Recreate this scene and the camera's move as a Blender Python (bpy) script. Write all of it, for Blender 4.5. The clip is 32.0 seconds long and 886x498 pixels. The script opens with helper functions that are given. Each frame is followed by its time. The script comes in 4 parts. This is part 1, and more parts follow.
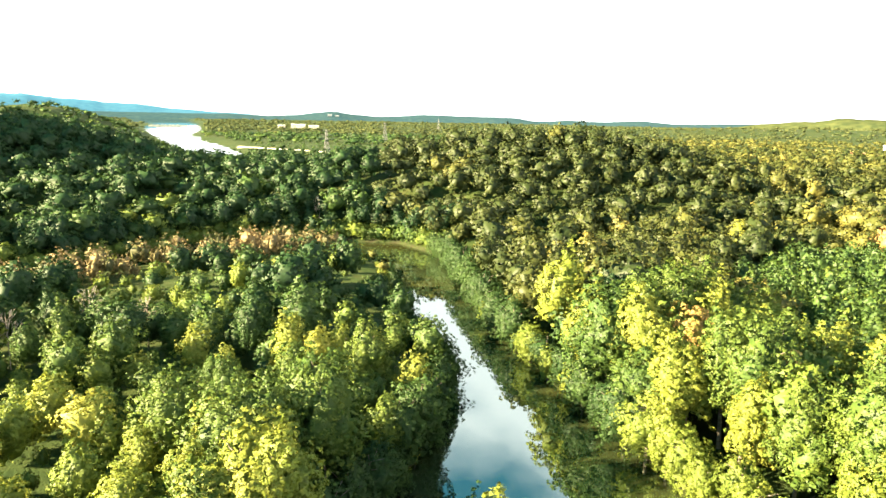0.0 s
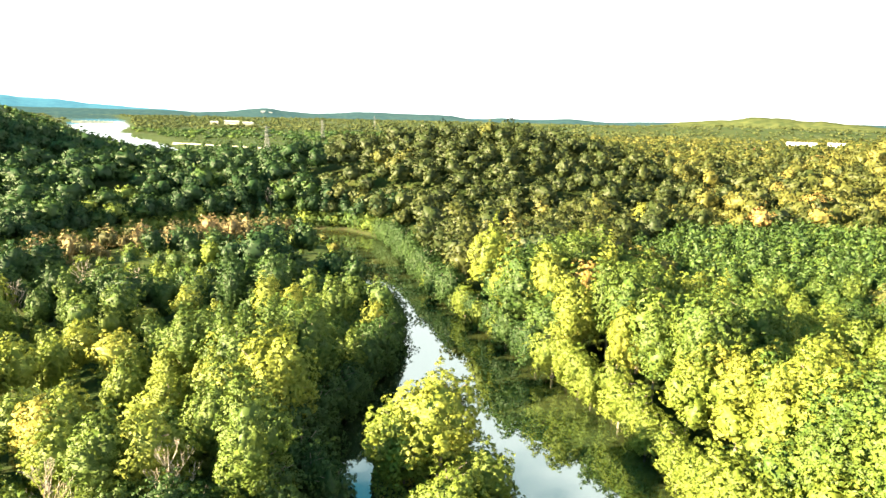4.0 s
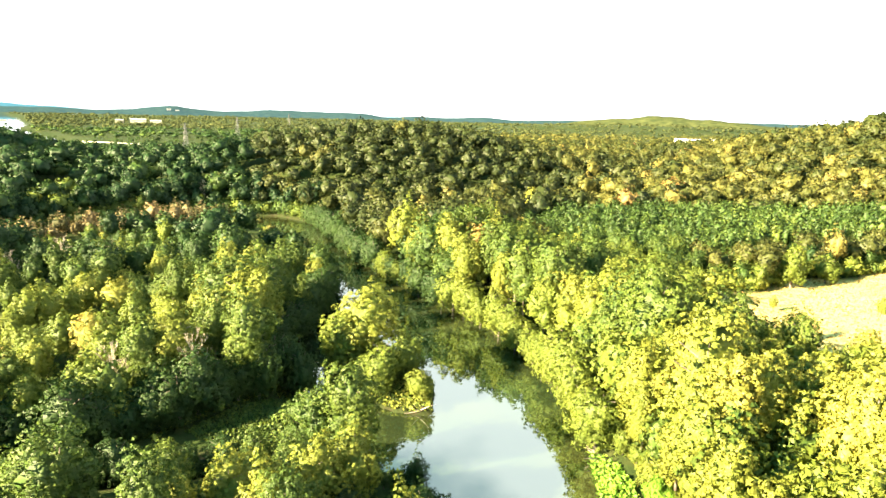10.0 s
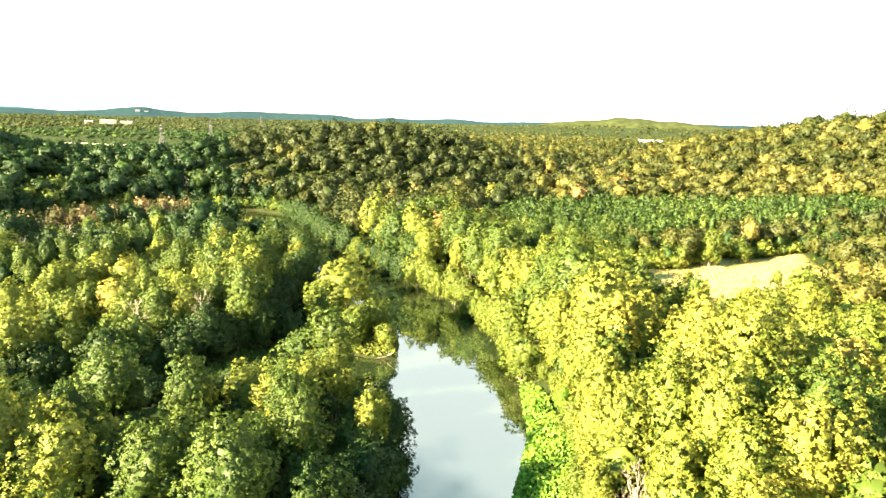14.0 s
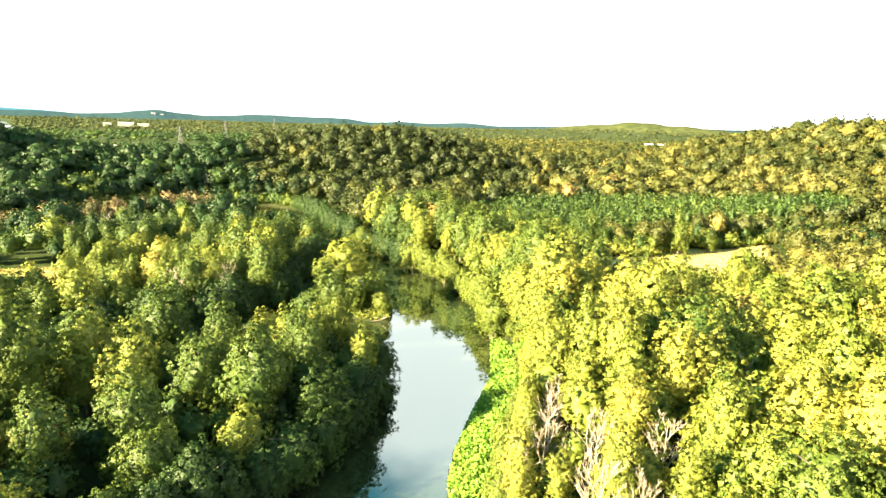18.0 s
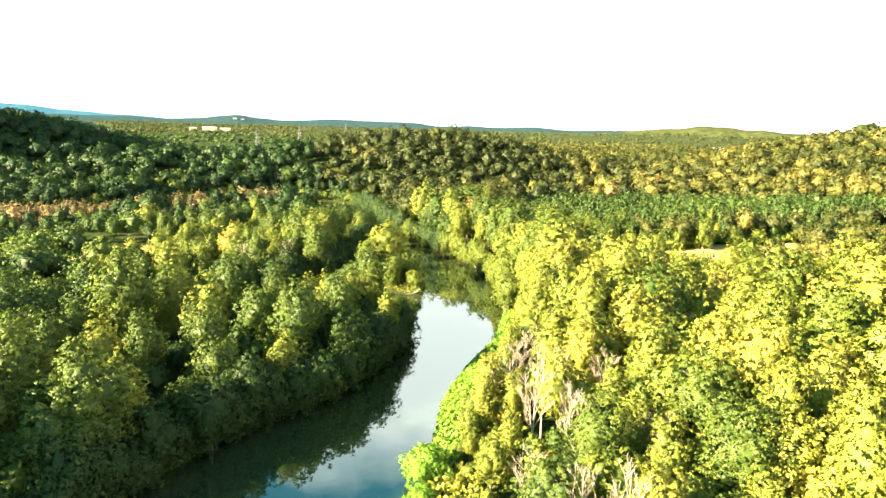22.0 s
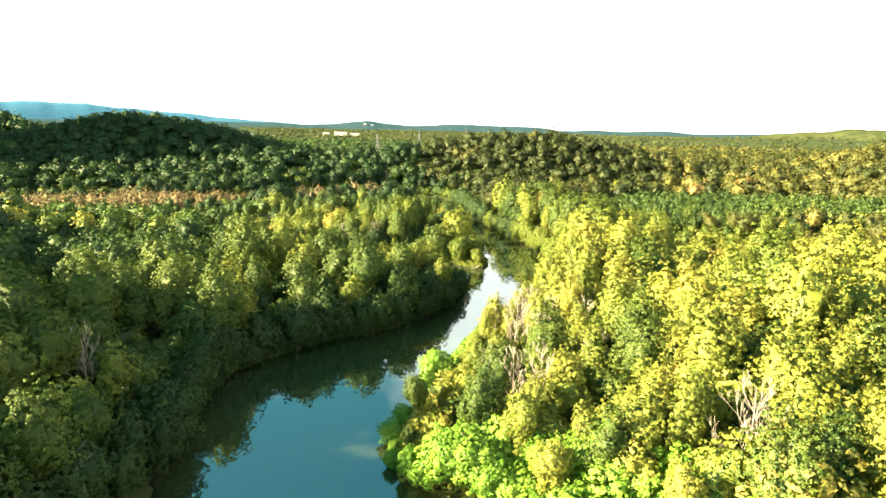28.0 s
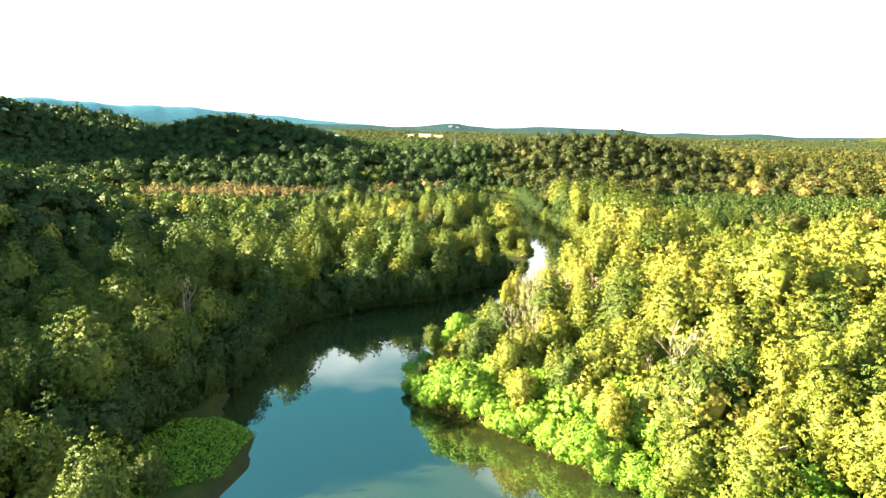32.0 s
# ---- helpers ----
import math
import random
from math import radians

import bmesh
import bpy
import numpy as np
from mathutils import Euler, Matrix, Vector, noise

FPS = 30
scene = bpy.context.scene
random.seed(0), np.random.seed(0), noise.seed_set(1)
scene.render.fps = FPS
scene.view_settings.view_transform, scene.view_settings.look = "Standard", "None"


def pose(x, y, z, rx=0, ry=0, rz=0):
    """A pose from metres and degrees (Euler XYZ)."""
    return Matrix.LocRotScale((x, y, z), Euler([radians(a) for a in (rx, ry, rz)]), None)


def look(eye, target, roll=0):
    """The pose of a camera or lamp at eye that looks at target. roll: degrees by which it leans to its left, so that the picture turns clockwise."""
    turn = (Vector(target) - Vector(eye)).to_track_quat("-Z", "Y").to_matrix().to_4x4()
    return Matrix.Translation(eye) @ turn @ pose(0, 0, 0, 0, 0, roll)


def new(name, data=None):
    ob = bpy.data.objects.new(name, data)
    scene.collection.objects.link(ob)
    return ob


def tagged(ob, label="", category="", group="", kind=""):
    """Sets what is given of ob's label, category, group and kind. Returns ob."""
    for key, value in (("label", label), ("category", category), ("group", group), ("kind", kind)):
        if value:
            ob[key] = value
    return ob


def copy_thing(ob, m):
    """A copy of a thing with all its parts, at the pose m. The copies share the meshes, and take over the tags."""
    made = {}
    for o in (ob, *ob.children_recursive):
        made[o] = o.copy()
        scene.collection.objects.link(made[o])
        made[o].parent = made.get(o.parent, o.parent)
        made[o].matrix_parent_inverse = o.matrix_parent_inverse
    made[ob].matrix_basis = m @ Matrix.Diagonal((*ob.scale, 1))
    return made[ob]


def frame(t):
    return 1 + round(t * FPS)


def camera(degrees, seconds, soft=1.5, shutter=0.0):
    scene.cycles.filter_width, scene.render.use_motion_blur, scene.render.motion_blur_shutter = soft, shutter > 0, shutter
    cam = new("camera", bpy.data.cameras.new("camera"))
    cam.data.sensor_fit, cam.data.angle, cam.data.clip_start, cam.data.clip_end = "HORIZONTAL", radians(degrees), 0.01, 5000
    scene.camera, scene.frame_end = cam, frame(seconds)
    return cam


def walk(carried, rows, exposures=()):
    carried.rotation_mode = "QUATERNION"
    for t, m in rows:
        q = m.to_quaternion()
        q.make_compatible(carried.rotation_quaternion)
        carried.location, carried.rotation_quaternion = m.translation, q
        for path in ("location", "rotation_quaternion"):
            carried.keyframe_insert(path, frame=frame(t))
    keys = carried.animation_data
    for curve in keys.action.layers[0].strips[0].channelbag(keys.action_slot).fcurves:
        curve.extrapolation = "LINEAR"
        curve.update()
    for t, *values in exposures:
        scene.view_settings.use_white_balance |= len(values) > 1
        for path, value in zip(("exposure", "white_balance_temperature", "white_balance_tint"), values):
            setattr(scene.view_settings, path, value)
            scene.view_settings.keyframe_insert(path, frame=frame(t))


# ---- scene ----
cam = camera(70.7, 32.0)
PATH = [
    (0, (10.828, -9.041, 56.479), (10.961, -7.091, 56.056), 1.1),
    (1, (9.563, -16.693, 56.572), (9.742, -14.746, 56.15), 1.2),
    (2, (8.429, -24.038, 56.514), (8.659, -22.097, 56.091), 1.3),
    (3, (7.343, -31.498, 56.631), (7.624, -29.564, 56.205), 1.3),
    (6, (2.518, -52.988, 56.498), (2.949, -51.082, 56.072), 1.6),
    (7, (1.009, -60.337, 56.403), (1.489, -58.443, 55.978), 1.6),
    (8, (-0.514, -67.782, 56.446), (0.009, -65.899, 56.021), 1.6),
    (9, (-2.082, -75.122, 56.514), (-1.526, -73.248, 56.089), 1.5),
    (10, (-3.702, -82.068, 56.72), (-3.116, -80.203, 56.294), 1.5),
    (11, (-5.133, -89.596, 57.116), (-4.523, -87.74, 56.69), 1.4),
    (12, (-6.733, -96.933, 57.239), (-6.102, -95.083, 56.813), 1.5),
    (13, (-8.376, -103.966, 57.049), (-7.723, -102.123, 56.627), 1.6),
    (14, (-9.62, -110.936, 56.965), (-8.954, -109.097, 56.546), 1.6),
    (17, (-12.376, -132.163, 56.652), (-11.714, -130.32, 56.243), 1.6),
    (18, (-12.659, -139.879, 56.548), (-12.025, -138.026, 56.14), 1.8),
    (19, (-12.199, -147.223, 56.323), (-11.608, -145.355, 55.918), 1.9),
    (20, (-11.294, -155.071, 56.165), (-10.754, -153.188, 55.762), 1.8),
    (21, (-9.88, -162.875, 56.083), (-9.395, -160.977, 55.682), 1.7),
    (22, (-7.984, -170.546, 56.22), (-7.559, -168.633, 55.819), 1.7),
    (23, (-6.145, -177.823, 56.253), (-5.778, -175.898, 55.854), 1.7),
    (24, (-4.12, -185.534, 56.298), (-3.815, -183.598, 55.9), 1.7),
    (25, (-1.642, -193.084, 56.31), (-1.403, -191.139, 55.913), 1.7),
    (28, (7.829, -213.822, 55.996), (7.87, -211.862, 55.6), 1.3),
    (29, (11.366, -220.579, 56.199), (11.338, -218.619, 55.802), 1.3),
    (30, (15.189, -227.352, 56.107), (15.093, -225.394, 55.712), 1.3),
    (31, (18.938, -234.094, 56.1), (18.775, -232.14, 55.705), 1.3),
    (32, (22.824, -240.765, 55.949), (22.598, -238.817, 55.554), 1.3),
]
walk(cam, [(t, look(eye, target, roll)) for t, eye, target, roll in PATH], [(0, 3.6), (10, 3.5), (20, 3.43), (32, 3.34)])

# ---- light ----
SUN_AZ, SUN_EL = -101.0, 22.0          # degrees from +y towards +x; above the horizon
world = bpy.data.worlds.new("world")
scene.world = world
world.use_nodes = True
wn, wl = world.node_tree.nodes, world.node_tree.links
wn.clear()
w_out, w_bg = wn.new("ShaderNodeOutputWorld"), wn.new("ShaderNodeBackground")
sky = wn.new("ShaderNodeTexSky")
sky.sky_type, sky.sun_disc = "NISHITA", False
sky.sun_elevation, sky.sun_rotation = radians(SUN_EL), radians(SUN_AZ)
sky.dust_density, sky.air_density, sky.ozone_density = 1.0, 1.0, 0.3
# broken cloud over blue, closing to bright haze towards the horizon
w_co, w_noise, w_sep, w_low, w_add, w_ramp, w_mix = (wn.new("ShaderNodeTexCoord"), wn.new("ShaderNodeTexNoise"), wn.new("ShaderNodeSeparateXYZ"),
    wn.new("ShaderNodeMapRange"), wn.new("ShaderNodeMath"), wn.new("ShaderNodeValToRGB"), wn.new("ShaderNodeMix"))
w_map = wn.new("ShaderNodeMapping")
w_map.inputs["Scale"].default_value = (1, 1, 1.6)
w_map.inputs["Location"].default_value = (0.35, 0.1, 0.0)
w_mix.data_type = "RGBA"
w_noise.inputs["Scale"].default_value, w_noise.inputs["Detail"].default_value = 2.8, 6
for key, value in (("From Min", 0.20), ("From Max", 0.62), ("To Min", 0.52), ("To Max", -0.16)):
    w_low.inputs[key].default_value = value
w_add.operation = "ADD"
w_ramp.color_ramp.elements[0].position, w_ramp.color_ramp.elements[1].position = 0.52, 0.72
w_mix.inputs["B"].default_value = (15.2, 15.6, 15.2, 1)
wl.new(w_co.outputs["Generated"], w_map.inputs["Vector"]), wl.new(w_co.outputs["Generated"], w_sep.inputs[0])
wl.new(w_map.outputs["Vector"], w_noise.inputs["Vector"])
wl.new(w_sep.outputs["Z"], w_low.inputs["Value"])
w_east = wn.new("ShaderNodeMath")
w_east.operation = "MULTIPLY_ADD"
w_east.inputs[1].default_value = 0.45
wl.new(w_sep.outputs["X"], w_east.inputs[0]), wl.new(w_noise.outputs["Fac"], w_east.inputs[2])
wl.new(w_east.outputs[0], w_add.inputs[0]), wl.new(w_low.outputs["Result"], w_add.inputs[1])
wl.new(w_add.outputs[0], w_ramp.inputs["Fac"])
wl.new(w_ramp.outputs["Color"], w_mix.inputs["Factor"])
w_tone = wn.new("ShaderNodeMix")
w_tone.data_type, w_tone.blend_type = "RGBA", "MULTIPLY"
w_tone.inputs["Factor"].default_value, w_tone.inputs["B"].default_value = 1.0, (0.85, 2.2, 1.9, 1)
wl.new(sky.outputs["Color"], w_tone.inputs["A"]), wl.new(w_tone.outputs["Result"], w_mix.inputs["A"])
wl.new(w_mix.outputs["Result"], w_bg.inputs["Color"])
wl.new(w_bg.outputs["Background"], w_out.inputs["Surface"])
w_bg.inputs["Strength"].default_value = 0.018

sun = new("sun", bpy.data.lights.new("sun", "SUN"))
sun.data.energy, sun.data.angle, sun.data.color = 5.0, radians(0.6), (1.0, 0.81, 0.49)
sun.matrix_world = look((100 * math.sin(radians(SUN_AZ)) * math.cos(radians(SUN_EL)),
                         100 * math.cos(radians(SUN_AZ)) * math.cos(radians(SUN_EL)),
                         100 * math.sin(radians(SUN_EL))), (0, 0, 0))


# ---- materials ----
def material(name):
    m = bpy.data.materials.new(name)
    m.use_nodes = True
    nt = m.node_tree
    nt.nodes.clear()
    out = nt.nodes.new("ShaderNodeOutputMaterial")
    return m, nt.nodes, nt.links, out


def ramp(nodes, stops):
    r = nodes.new("ShaderNodeValToRGB")
    els = r.color_ramp.elements
    while len(els) < len(stops):
        els.new(0.5)
    for e, (p, c) in zip(els, stops):
        e.position, e.color = p, (*c, 1)
    return r


def leaf_material(name="foliage", stops=()):
    """Foliage: hue of the tree and of the single spray, thin and a little translucent."""
    m, n, l, out = material(name)
    hue, leaf, info, geo = (n.new("ShaderNodeAttribute"), n.new("ShaderNodeAttribute"),
                            n.new("ShaderNodeObjectInfo"), n.new("ShaderNodeNewGeometry"))
    hue.attribute_name, leaf.attribute_name = "hue", "leaf"
    a, b, c = (n.new("ShaderNodeMath") for _ in range(3))
    a.operation = b.operation = c.operation = "MULTIPLY_ADD"
    a.inputs[1].default_value, b.inputs[1].default_value, c.inputs[1].default_value = 0.08, 0.14, 0.10
    l.new(info.outputs["Random"], a.inputs[0]), l.new(hue.outputs["Fac"], a.inputs[2])
    l.new(leaf.outputs["Fac"], b.inputs[0]), l.new(a.outputs[0], b.inputs[2])
    noise_ = n.new("ShaderNodeTexNoise")
    noise_.inputs["Scale"].default_value, noise_.inputs["Detail"].default_value = 0.25, 3
    l.new(geo.outputs["Position"], noise_.inputs["Vector"])
    l.new(noise_.outputs["Fac"], c.inputs[0]), l.new(b.outputs[0], c.inputs[2])
    fine, e, f = n.new("ShaderNodeTexNoise"), n.new("ShaderNodeMath"), n.new("ShaderNodeMath")
    fine.inputs["Scale"].default_value, fine.inputs["Detail"].default_value = 1.7, 3
    e.operation, f.operation = "MULTIPLY_ADD", "ADD"
    e.inputs[1].default_value, f.inputs[1].default_value = 0.14, 0.19
    l.new(geo.outputs["Position"], fine.inputs["Vector"])
    l.new(fine.outputs["Fac"], e.inputs[0]), l.new(c.outputs[0], e.inputs[2]), l.new(e.outputs[0], f.inputs[0])
    r = ramp(n, stops or [(0.16, (0.011, 0.032, 0.010)), (0.42, (0.040, 0.073, 0.013)), (0.66, (0.120, 0.152, 0.021)),
                          (0.86, (0.232, 0.232, 0.036)), (0.97, (0.30, 0.250, 0.056)), (1.0, (0.30, 0.19, 0.060))])
    l.new(f.outputs[0], r.inputs["Fac"])
    d, t, g, mix1, mix2 = (n.new("ShaderNodeBsdfDiffuse"), n.new("ShaderNodeBsdfTranslucent"), n.new("ShaderNodeBsdfGlossy"),
                           n.new("ShaderNodeMixShader"), n.new("ShaderNodeMixShader"))
    g.inputs["Roughness"].default_value = 0.55
    g.inputs["Color"].default_value = (0.8, 0.8, 0.75, 1)
    mix1.inputs[0].default_value, mix2.inputs[0].default_value = 0.17, 0.02
    l.new(r.outputs["Color"], d.inputs["Color"]), l.new(r.outputs["Color"], t.inputs["Color"])
    l.new(d.outputs[0], mix1.inputs[1]), l.new(t.outputs[0], mix1.inputs[2])
    l.new(mix1.outputs[0], mix2.inputs[1]), l.new(g.outputs[0], mix2.inputs[2])
    l.new(mix2.outputs[0], out.inputs["Surface"])
    return m


def plain_material(name, stops, scale, rough, bump=0.3, metal=0.0, detail=8):
    """A noisy solid surface; stops are colours along the noise."""
    m, n, l, out = material(name)
    p = n.new("ShaderNodeBsdfPrincipled")
    geo, a, b, bm = (n.new("ShaderNodeNewGeometry"), n.new("ShaderNodeTexNoise"), n.new("ShaderNodeTexNoise"), n.new("ShaderNodeBump"))
    a.inputs["Scale"].default_value, a.inputs["Detail"].default_value = scale, detail
    b.inputs["Scale"].default_value, b.inputs["Detail"].default_value = scale * 9, 4
    l.new(geo.outputs["Position"], a.inputs["Vector"]), l.new(geo.outputs["Position"], b.inputs["Vector"])
    r = ramp(n, stops)
    l.new(a.outputs["Fac"], r.inputs["Fac"])
    l.new(r.outputs["Color"], p.inputs["Base Color"])
    bm.inputs["Strength"].default_value = bump
    l.new(b.outputs["Fac"], bm.inputs["Height"]), l.new(bm.outputs["Normal"], p.inputs["Normal"])
    p.inputs["Roughness"].default_value, p.inputs["Metallic"].default_value = rough, metal
    l.new(p.outputs[0], out.inputs["Surface"])
    return m


def ground_material():
    """Leaf litter and undergrowth; dry grass where the attribute 'field' is set; wet mud at the waterline."""
    m, n, l, out = material("ground_cover")
    p, geo = n.new("ShaderNodeBsdfPrincipled"), n.new("ShaderNodeNewGeometry")
    a, b, c = (n.new("ShaderNodeTexNoise") for _ in range(3))
    for t, s in ((a, 0.02), (b, 0.35), (c, 3.0)):
        t.inputs["Scale"].default_value, t.inputs["Detail"].default_value = s, 8
        l.new(geo.outputs["Position"], t.inputs["Vector"])
    wood = ramp(n, [(0.3, (0.016, 0.030, 0.009)), (0.5, (0.030, 0.045, 0.013)), (0.7, (0.055, 0.055, 0.020))])
    grass = ramp(n, [(0.3, (0.34, 0.32, 0.10)), (0.5, (0.46, 0.40, 0.15)), (0.7, (0.54, 0.45, 0.22))])
    add = n.new("ShaderNodeMath")
    add.operation = "MULTIPLY_ADD"
    add.inputs[1].default_value = 0.5
    sub = n.new("ShaderNodeMath")
    sub.operation = "MULTIPLY"
    sub.inputs[1].default_value = 0.5
    l.new(b.outputs["Fac"], sub.inputs[0])
    l.new(a.outputs["Fac"], add.inputs[0]), l.new(sub.outputs[0], add.inputs[2])
    l.new(add.outputs[0], wood.inputs["Fac"]), l.new(add.outputs[0], grass.inputs["Fac"])
    field, mud = n.new("ShaderNodeAttribute"), n.new("ShaderNodeAttribute")
    field.attribute_name, mud.attribute_name = "field", "mud"
    m1, m2 = n.new("ShaderNodeMix"), n.new("ShaderNodeMix")
    m1.data_type = m2.data_type = "RGBA"
    m2.inputs["B"].default_value = (0.035, 0.030, 0.018, 1)
    l.new(field.outputs["Fac"], m1.inputs["Factor"]), l.new(wood.outputs["Color"], m1.inputs["A"]), l.new(grass.outputs["Color"], m1.inputs["B"])
    l.new(mud.outputs["Fac"], m2.inputs["Factor"]), l.new(m1.outputs["Result"], m2.inputs["A"])
    l.new(m2.outputs["Result"], p.inputs["Base Color"])
    bm = n.new("ShaderNodeBump")
    bm.inputs["Strength"].default_value, bm.inputs["Distance"].default_value = 0.6, 0.3
    l.new(c.outputs["Fac"], bm.inputs["Height"]), l.new(bm.outputs["Normal"], p.inputs["Normal"])
    p.inputs["Roughness"].default_value, p.inputs["Specular IOR Level"].default_value = 0.95, 0.05
    l.new(p.outputs[0], out.inputs["Surface"])
    return m


def water_material():
    m, n, l, out = material("river_water")
    p, geo, a, bm = (n.new("ShaderNodeBsdfPrincipled"), n.new("ShaderNodeNewGeometry"), n.new("ShaderNodeTexNoise"), n.new("ShaderNodeBump"))
    r2, b = ramp(n, [(0.35, (0.014, 0.027, 0.012)), (0.65, (0.028, 0.031, 0.010))]), n.new("ShaderNodeTexNoise")
    a.inputs["Scale"].default_value, a.inputs["Detail"].default_value = 0.35, 4
    b.inputs["Scale"].default_value = 0.03
    l.new(geo.outputs["Position"], a.inputs["Vector"]), l.new(geo.outputs["Position"], b.inputs["Vector"])
    l.new(b.outputs["Fac"], r2.inputs["Fac"]), l.new(r2.outputs["Color"], p.inputs["Base Color"])
    bm.inputs["Strength"].default_value, bm.inputs["Distance"].default_value = 0.12, 0.05
    l.new(a.outputs["Fac"], bm.inputs["Height"]), l.new(bm.outputs["Normal"], p.inputs["Normal"])
    p.inputs["Roughness"].default_value, p.inputs["IOR"].default_value = 0.02, 2.9
    p.inputs["Specular Tint"].default_value = (0.86, 1.0, 0.96, 1)
    l.new(p.outputs[0], out.inputs["Surface"])
    return m


LEAF = leaf_material()
FRESH = leaf_material("fresh_vine_foliage", [(0.35, (0.05, 0.12, 0.012)), (0.75, (0.13, 0.255, 0.024)), (1.0, (0.26, 0.33, 0.05))])
GOLDEN = leaf_material("golden_olive_foliage", [(0.16, (0.018, 0.030, 0.008)), (0.42, (0.050, 0.057, 0.012)), (0.66, (0.106, 0.102, 0.022)), (0.86, (0.18, 0.150, 0.038)), (1.0, (0.26, 0.165, 0.058))])
THICKET = leaf_material("dry_thicket_foliage", [(0.34, (0.045, 0.055, 0.018)), (0.60, (0.115, 0.094, 0.038)), (1.0, (0.21, 0.150, 0.068))])
BARK = plain_material("bark", [(0.35, (0.07, 0.055, 0.04)), (0.65, (0.17, 0.14, 0.11))], 1.5, 0.9)
BARE = plain_material("weathered_wood", [(0.35, (0.22, 0.175, 0.13)), (0.65, (0.40, 0.34, 0.27))], 1.2, 0.85)
GROUND = ground_material()
WATER = water_material()
STEEL = plain_material("galvanised_steel", [(0.4, (0.10, 0.10, 0.10)), (0.6, (0.15, 0.15, 0.15))], 0.5, 0.6, 0.05, 0.2)
WHITE = plain_material("white_cladding", [(0.4, (0.74, 0.74, 0.72)), (0.6, (0.82, 0.82, 0.80))], 0.2, 0.6, 0.05)
ROOF = plain_material("grey_roofing", [(0.4, (0.30, 0.30, 0.31)), (0.6, (0.42, 0.42, 0.42))], 0.2, 0.7, 0.05)
RED = plain_material("red_roofing", [(0.4, (0.28, 0.09, 0.06)), (0.6, (0.38, 0.13, 0.09))], 0.2, 0.7, 0.05)
GLASS = plain_material("dark_glazing", [(0.4, (0.03, 0.04, 0.05)), (0.6, (0.05, 0.06, 0.07))], 0.3, 0.15, 0.0)
SAND = plain_material("pale_sand", [(0.4, (0.50, 0.44, 0.33)), (0.6, (0.62, 0.55, 0.43))], 0.05, 0.9, 0.2)


def mountain_material(name, low, high):
    m, n, l, out = material(name)
    p, geo, a = n.new("ShaderNodeBsdfPrincipled"), n.new("ShaderNodeNewGeometry"), n.new("ShaderNodeTexNoise")
    a.inputs["Scale"].default_value, a.inputs["Detail"].default_value = 0.03, 10
    l.new(geo.outputs["Position"], a.inputs["Vector"])
    r = ramp(n, [(0.35, low), (0.65, high)])
    l.new(a.outputs["Fac"], r.inputs["Fac"]), l.new(r.outputs["Color"], p.inputs["Base Color"])
    p.inputs["Roughness"].default_value, p.inputs["Specular IOR Level"].default_value = 1.0, 0.0
    l.new(p.outputs[0], out.inputs["Surface"])
    return m


# aerial haze over the far ridges is put into this base colour
HAZE_BLUE = mountain_material("haze_tinted_ridge", (0.035, 0.105, 0.17), (0.045, 0.125, 0.19))
FAR_GREEN = mountain_material("distant_green_woods", (0.034, 0.046, 0.020), (0.070, 0.078, 0.030))

# ---- plan of the river ----
RIGHT_BANK = [(-16, 268), (10, 262), (26, 240), (31, 205), (35, 160), (43, 118), (51, 88), (57, 66), (58, 42), (55, 16), (50, 0), (41, -19),
              (33, -31), (23, -46), (18, -56), (13, -72), (9, -84), (5, -100), (2, -112), (4, -124), (16, -128), (29, -138), (46, -150),
              (75, -168), (120, -186), (200, -205)]
LEFT_BANK = [(190, -250), (110, -228), (50, -205), (10, -190), (-16, -174), (-20, -161), (-19, -152), (-23, -141), (-31, -137), (-36, -122), (-39, -102), (-36, -80), (-22, -62), (-2, -48),
             (12, -28), (18, -12), (20, 3), (8, 11), (-44, 14), (-48, 20), (-10, 17), (8, 17), (10, 24), (9, 29), (1, 36), (-2, 48), (2, 62), (13, 84), (20, 108), (16, 140), (11, 170), (6, 215), (-8, 236)]
NORTH_REACH = [(-40, 246), (-59, 242), (-77, 221), (-103, 198), (-150, 173), (-154, 182), (-106, 210), (-88, 236), (-70, 258), (-40, 264)]
RIVER = np.array(RIGHT_BANK + LEFT_BANK + NORTH_REACH, float)
ISLAND = np.array([(28, 23), (21, 27), (14, 36), (10, 46), (12, 56), (18, 64), (25, 62), (30, 50), (32, 36)], float)
BIG_RIVER = np.array([(-1500, 3600), (-882, 2300), (-610, 1517), (-368, 1051), (-262, 821), (-235, 700), (-170, 690), (-185, 800), (-222, 900),
                      (-440, 1398), (-690, 2257), (-1150, 3600)], float)
FIELD_EAST = np.array([(124, 86), (136, 76), (152, 72), (177, 84), (197, 78), (220, 84), (205, 58), (190, 36), (172, 24), (142, 10), (114, 6), (103, 10), (98, 26), (108, 48), (118, 62)], float)
PLANTATION = np.array([(96, 140), (118, 178), (150, 196), (205, 192), (262, 150), (310, 128), (306, 98), (250, 100), (214, 112), (170, 104), (122, 112)], float)
FIELD_WEST = np.array([(-57, 84), (-54, 66), (-80, 58), (-115, 70), (-100, 100), (-72, 98)], float)
FIELD_FAR = np.array([(640, 900), (1150, 1010), (1250, 1200), (760, 1160)], float)
SPIT_NORTH = np.array([(1, 36), (9, 29), (10, 23), (8, 17), (-8, 17), (-16, 24), (-8, 31)], float)
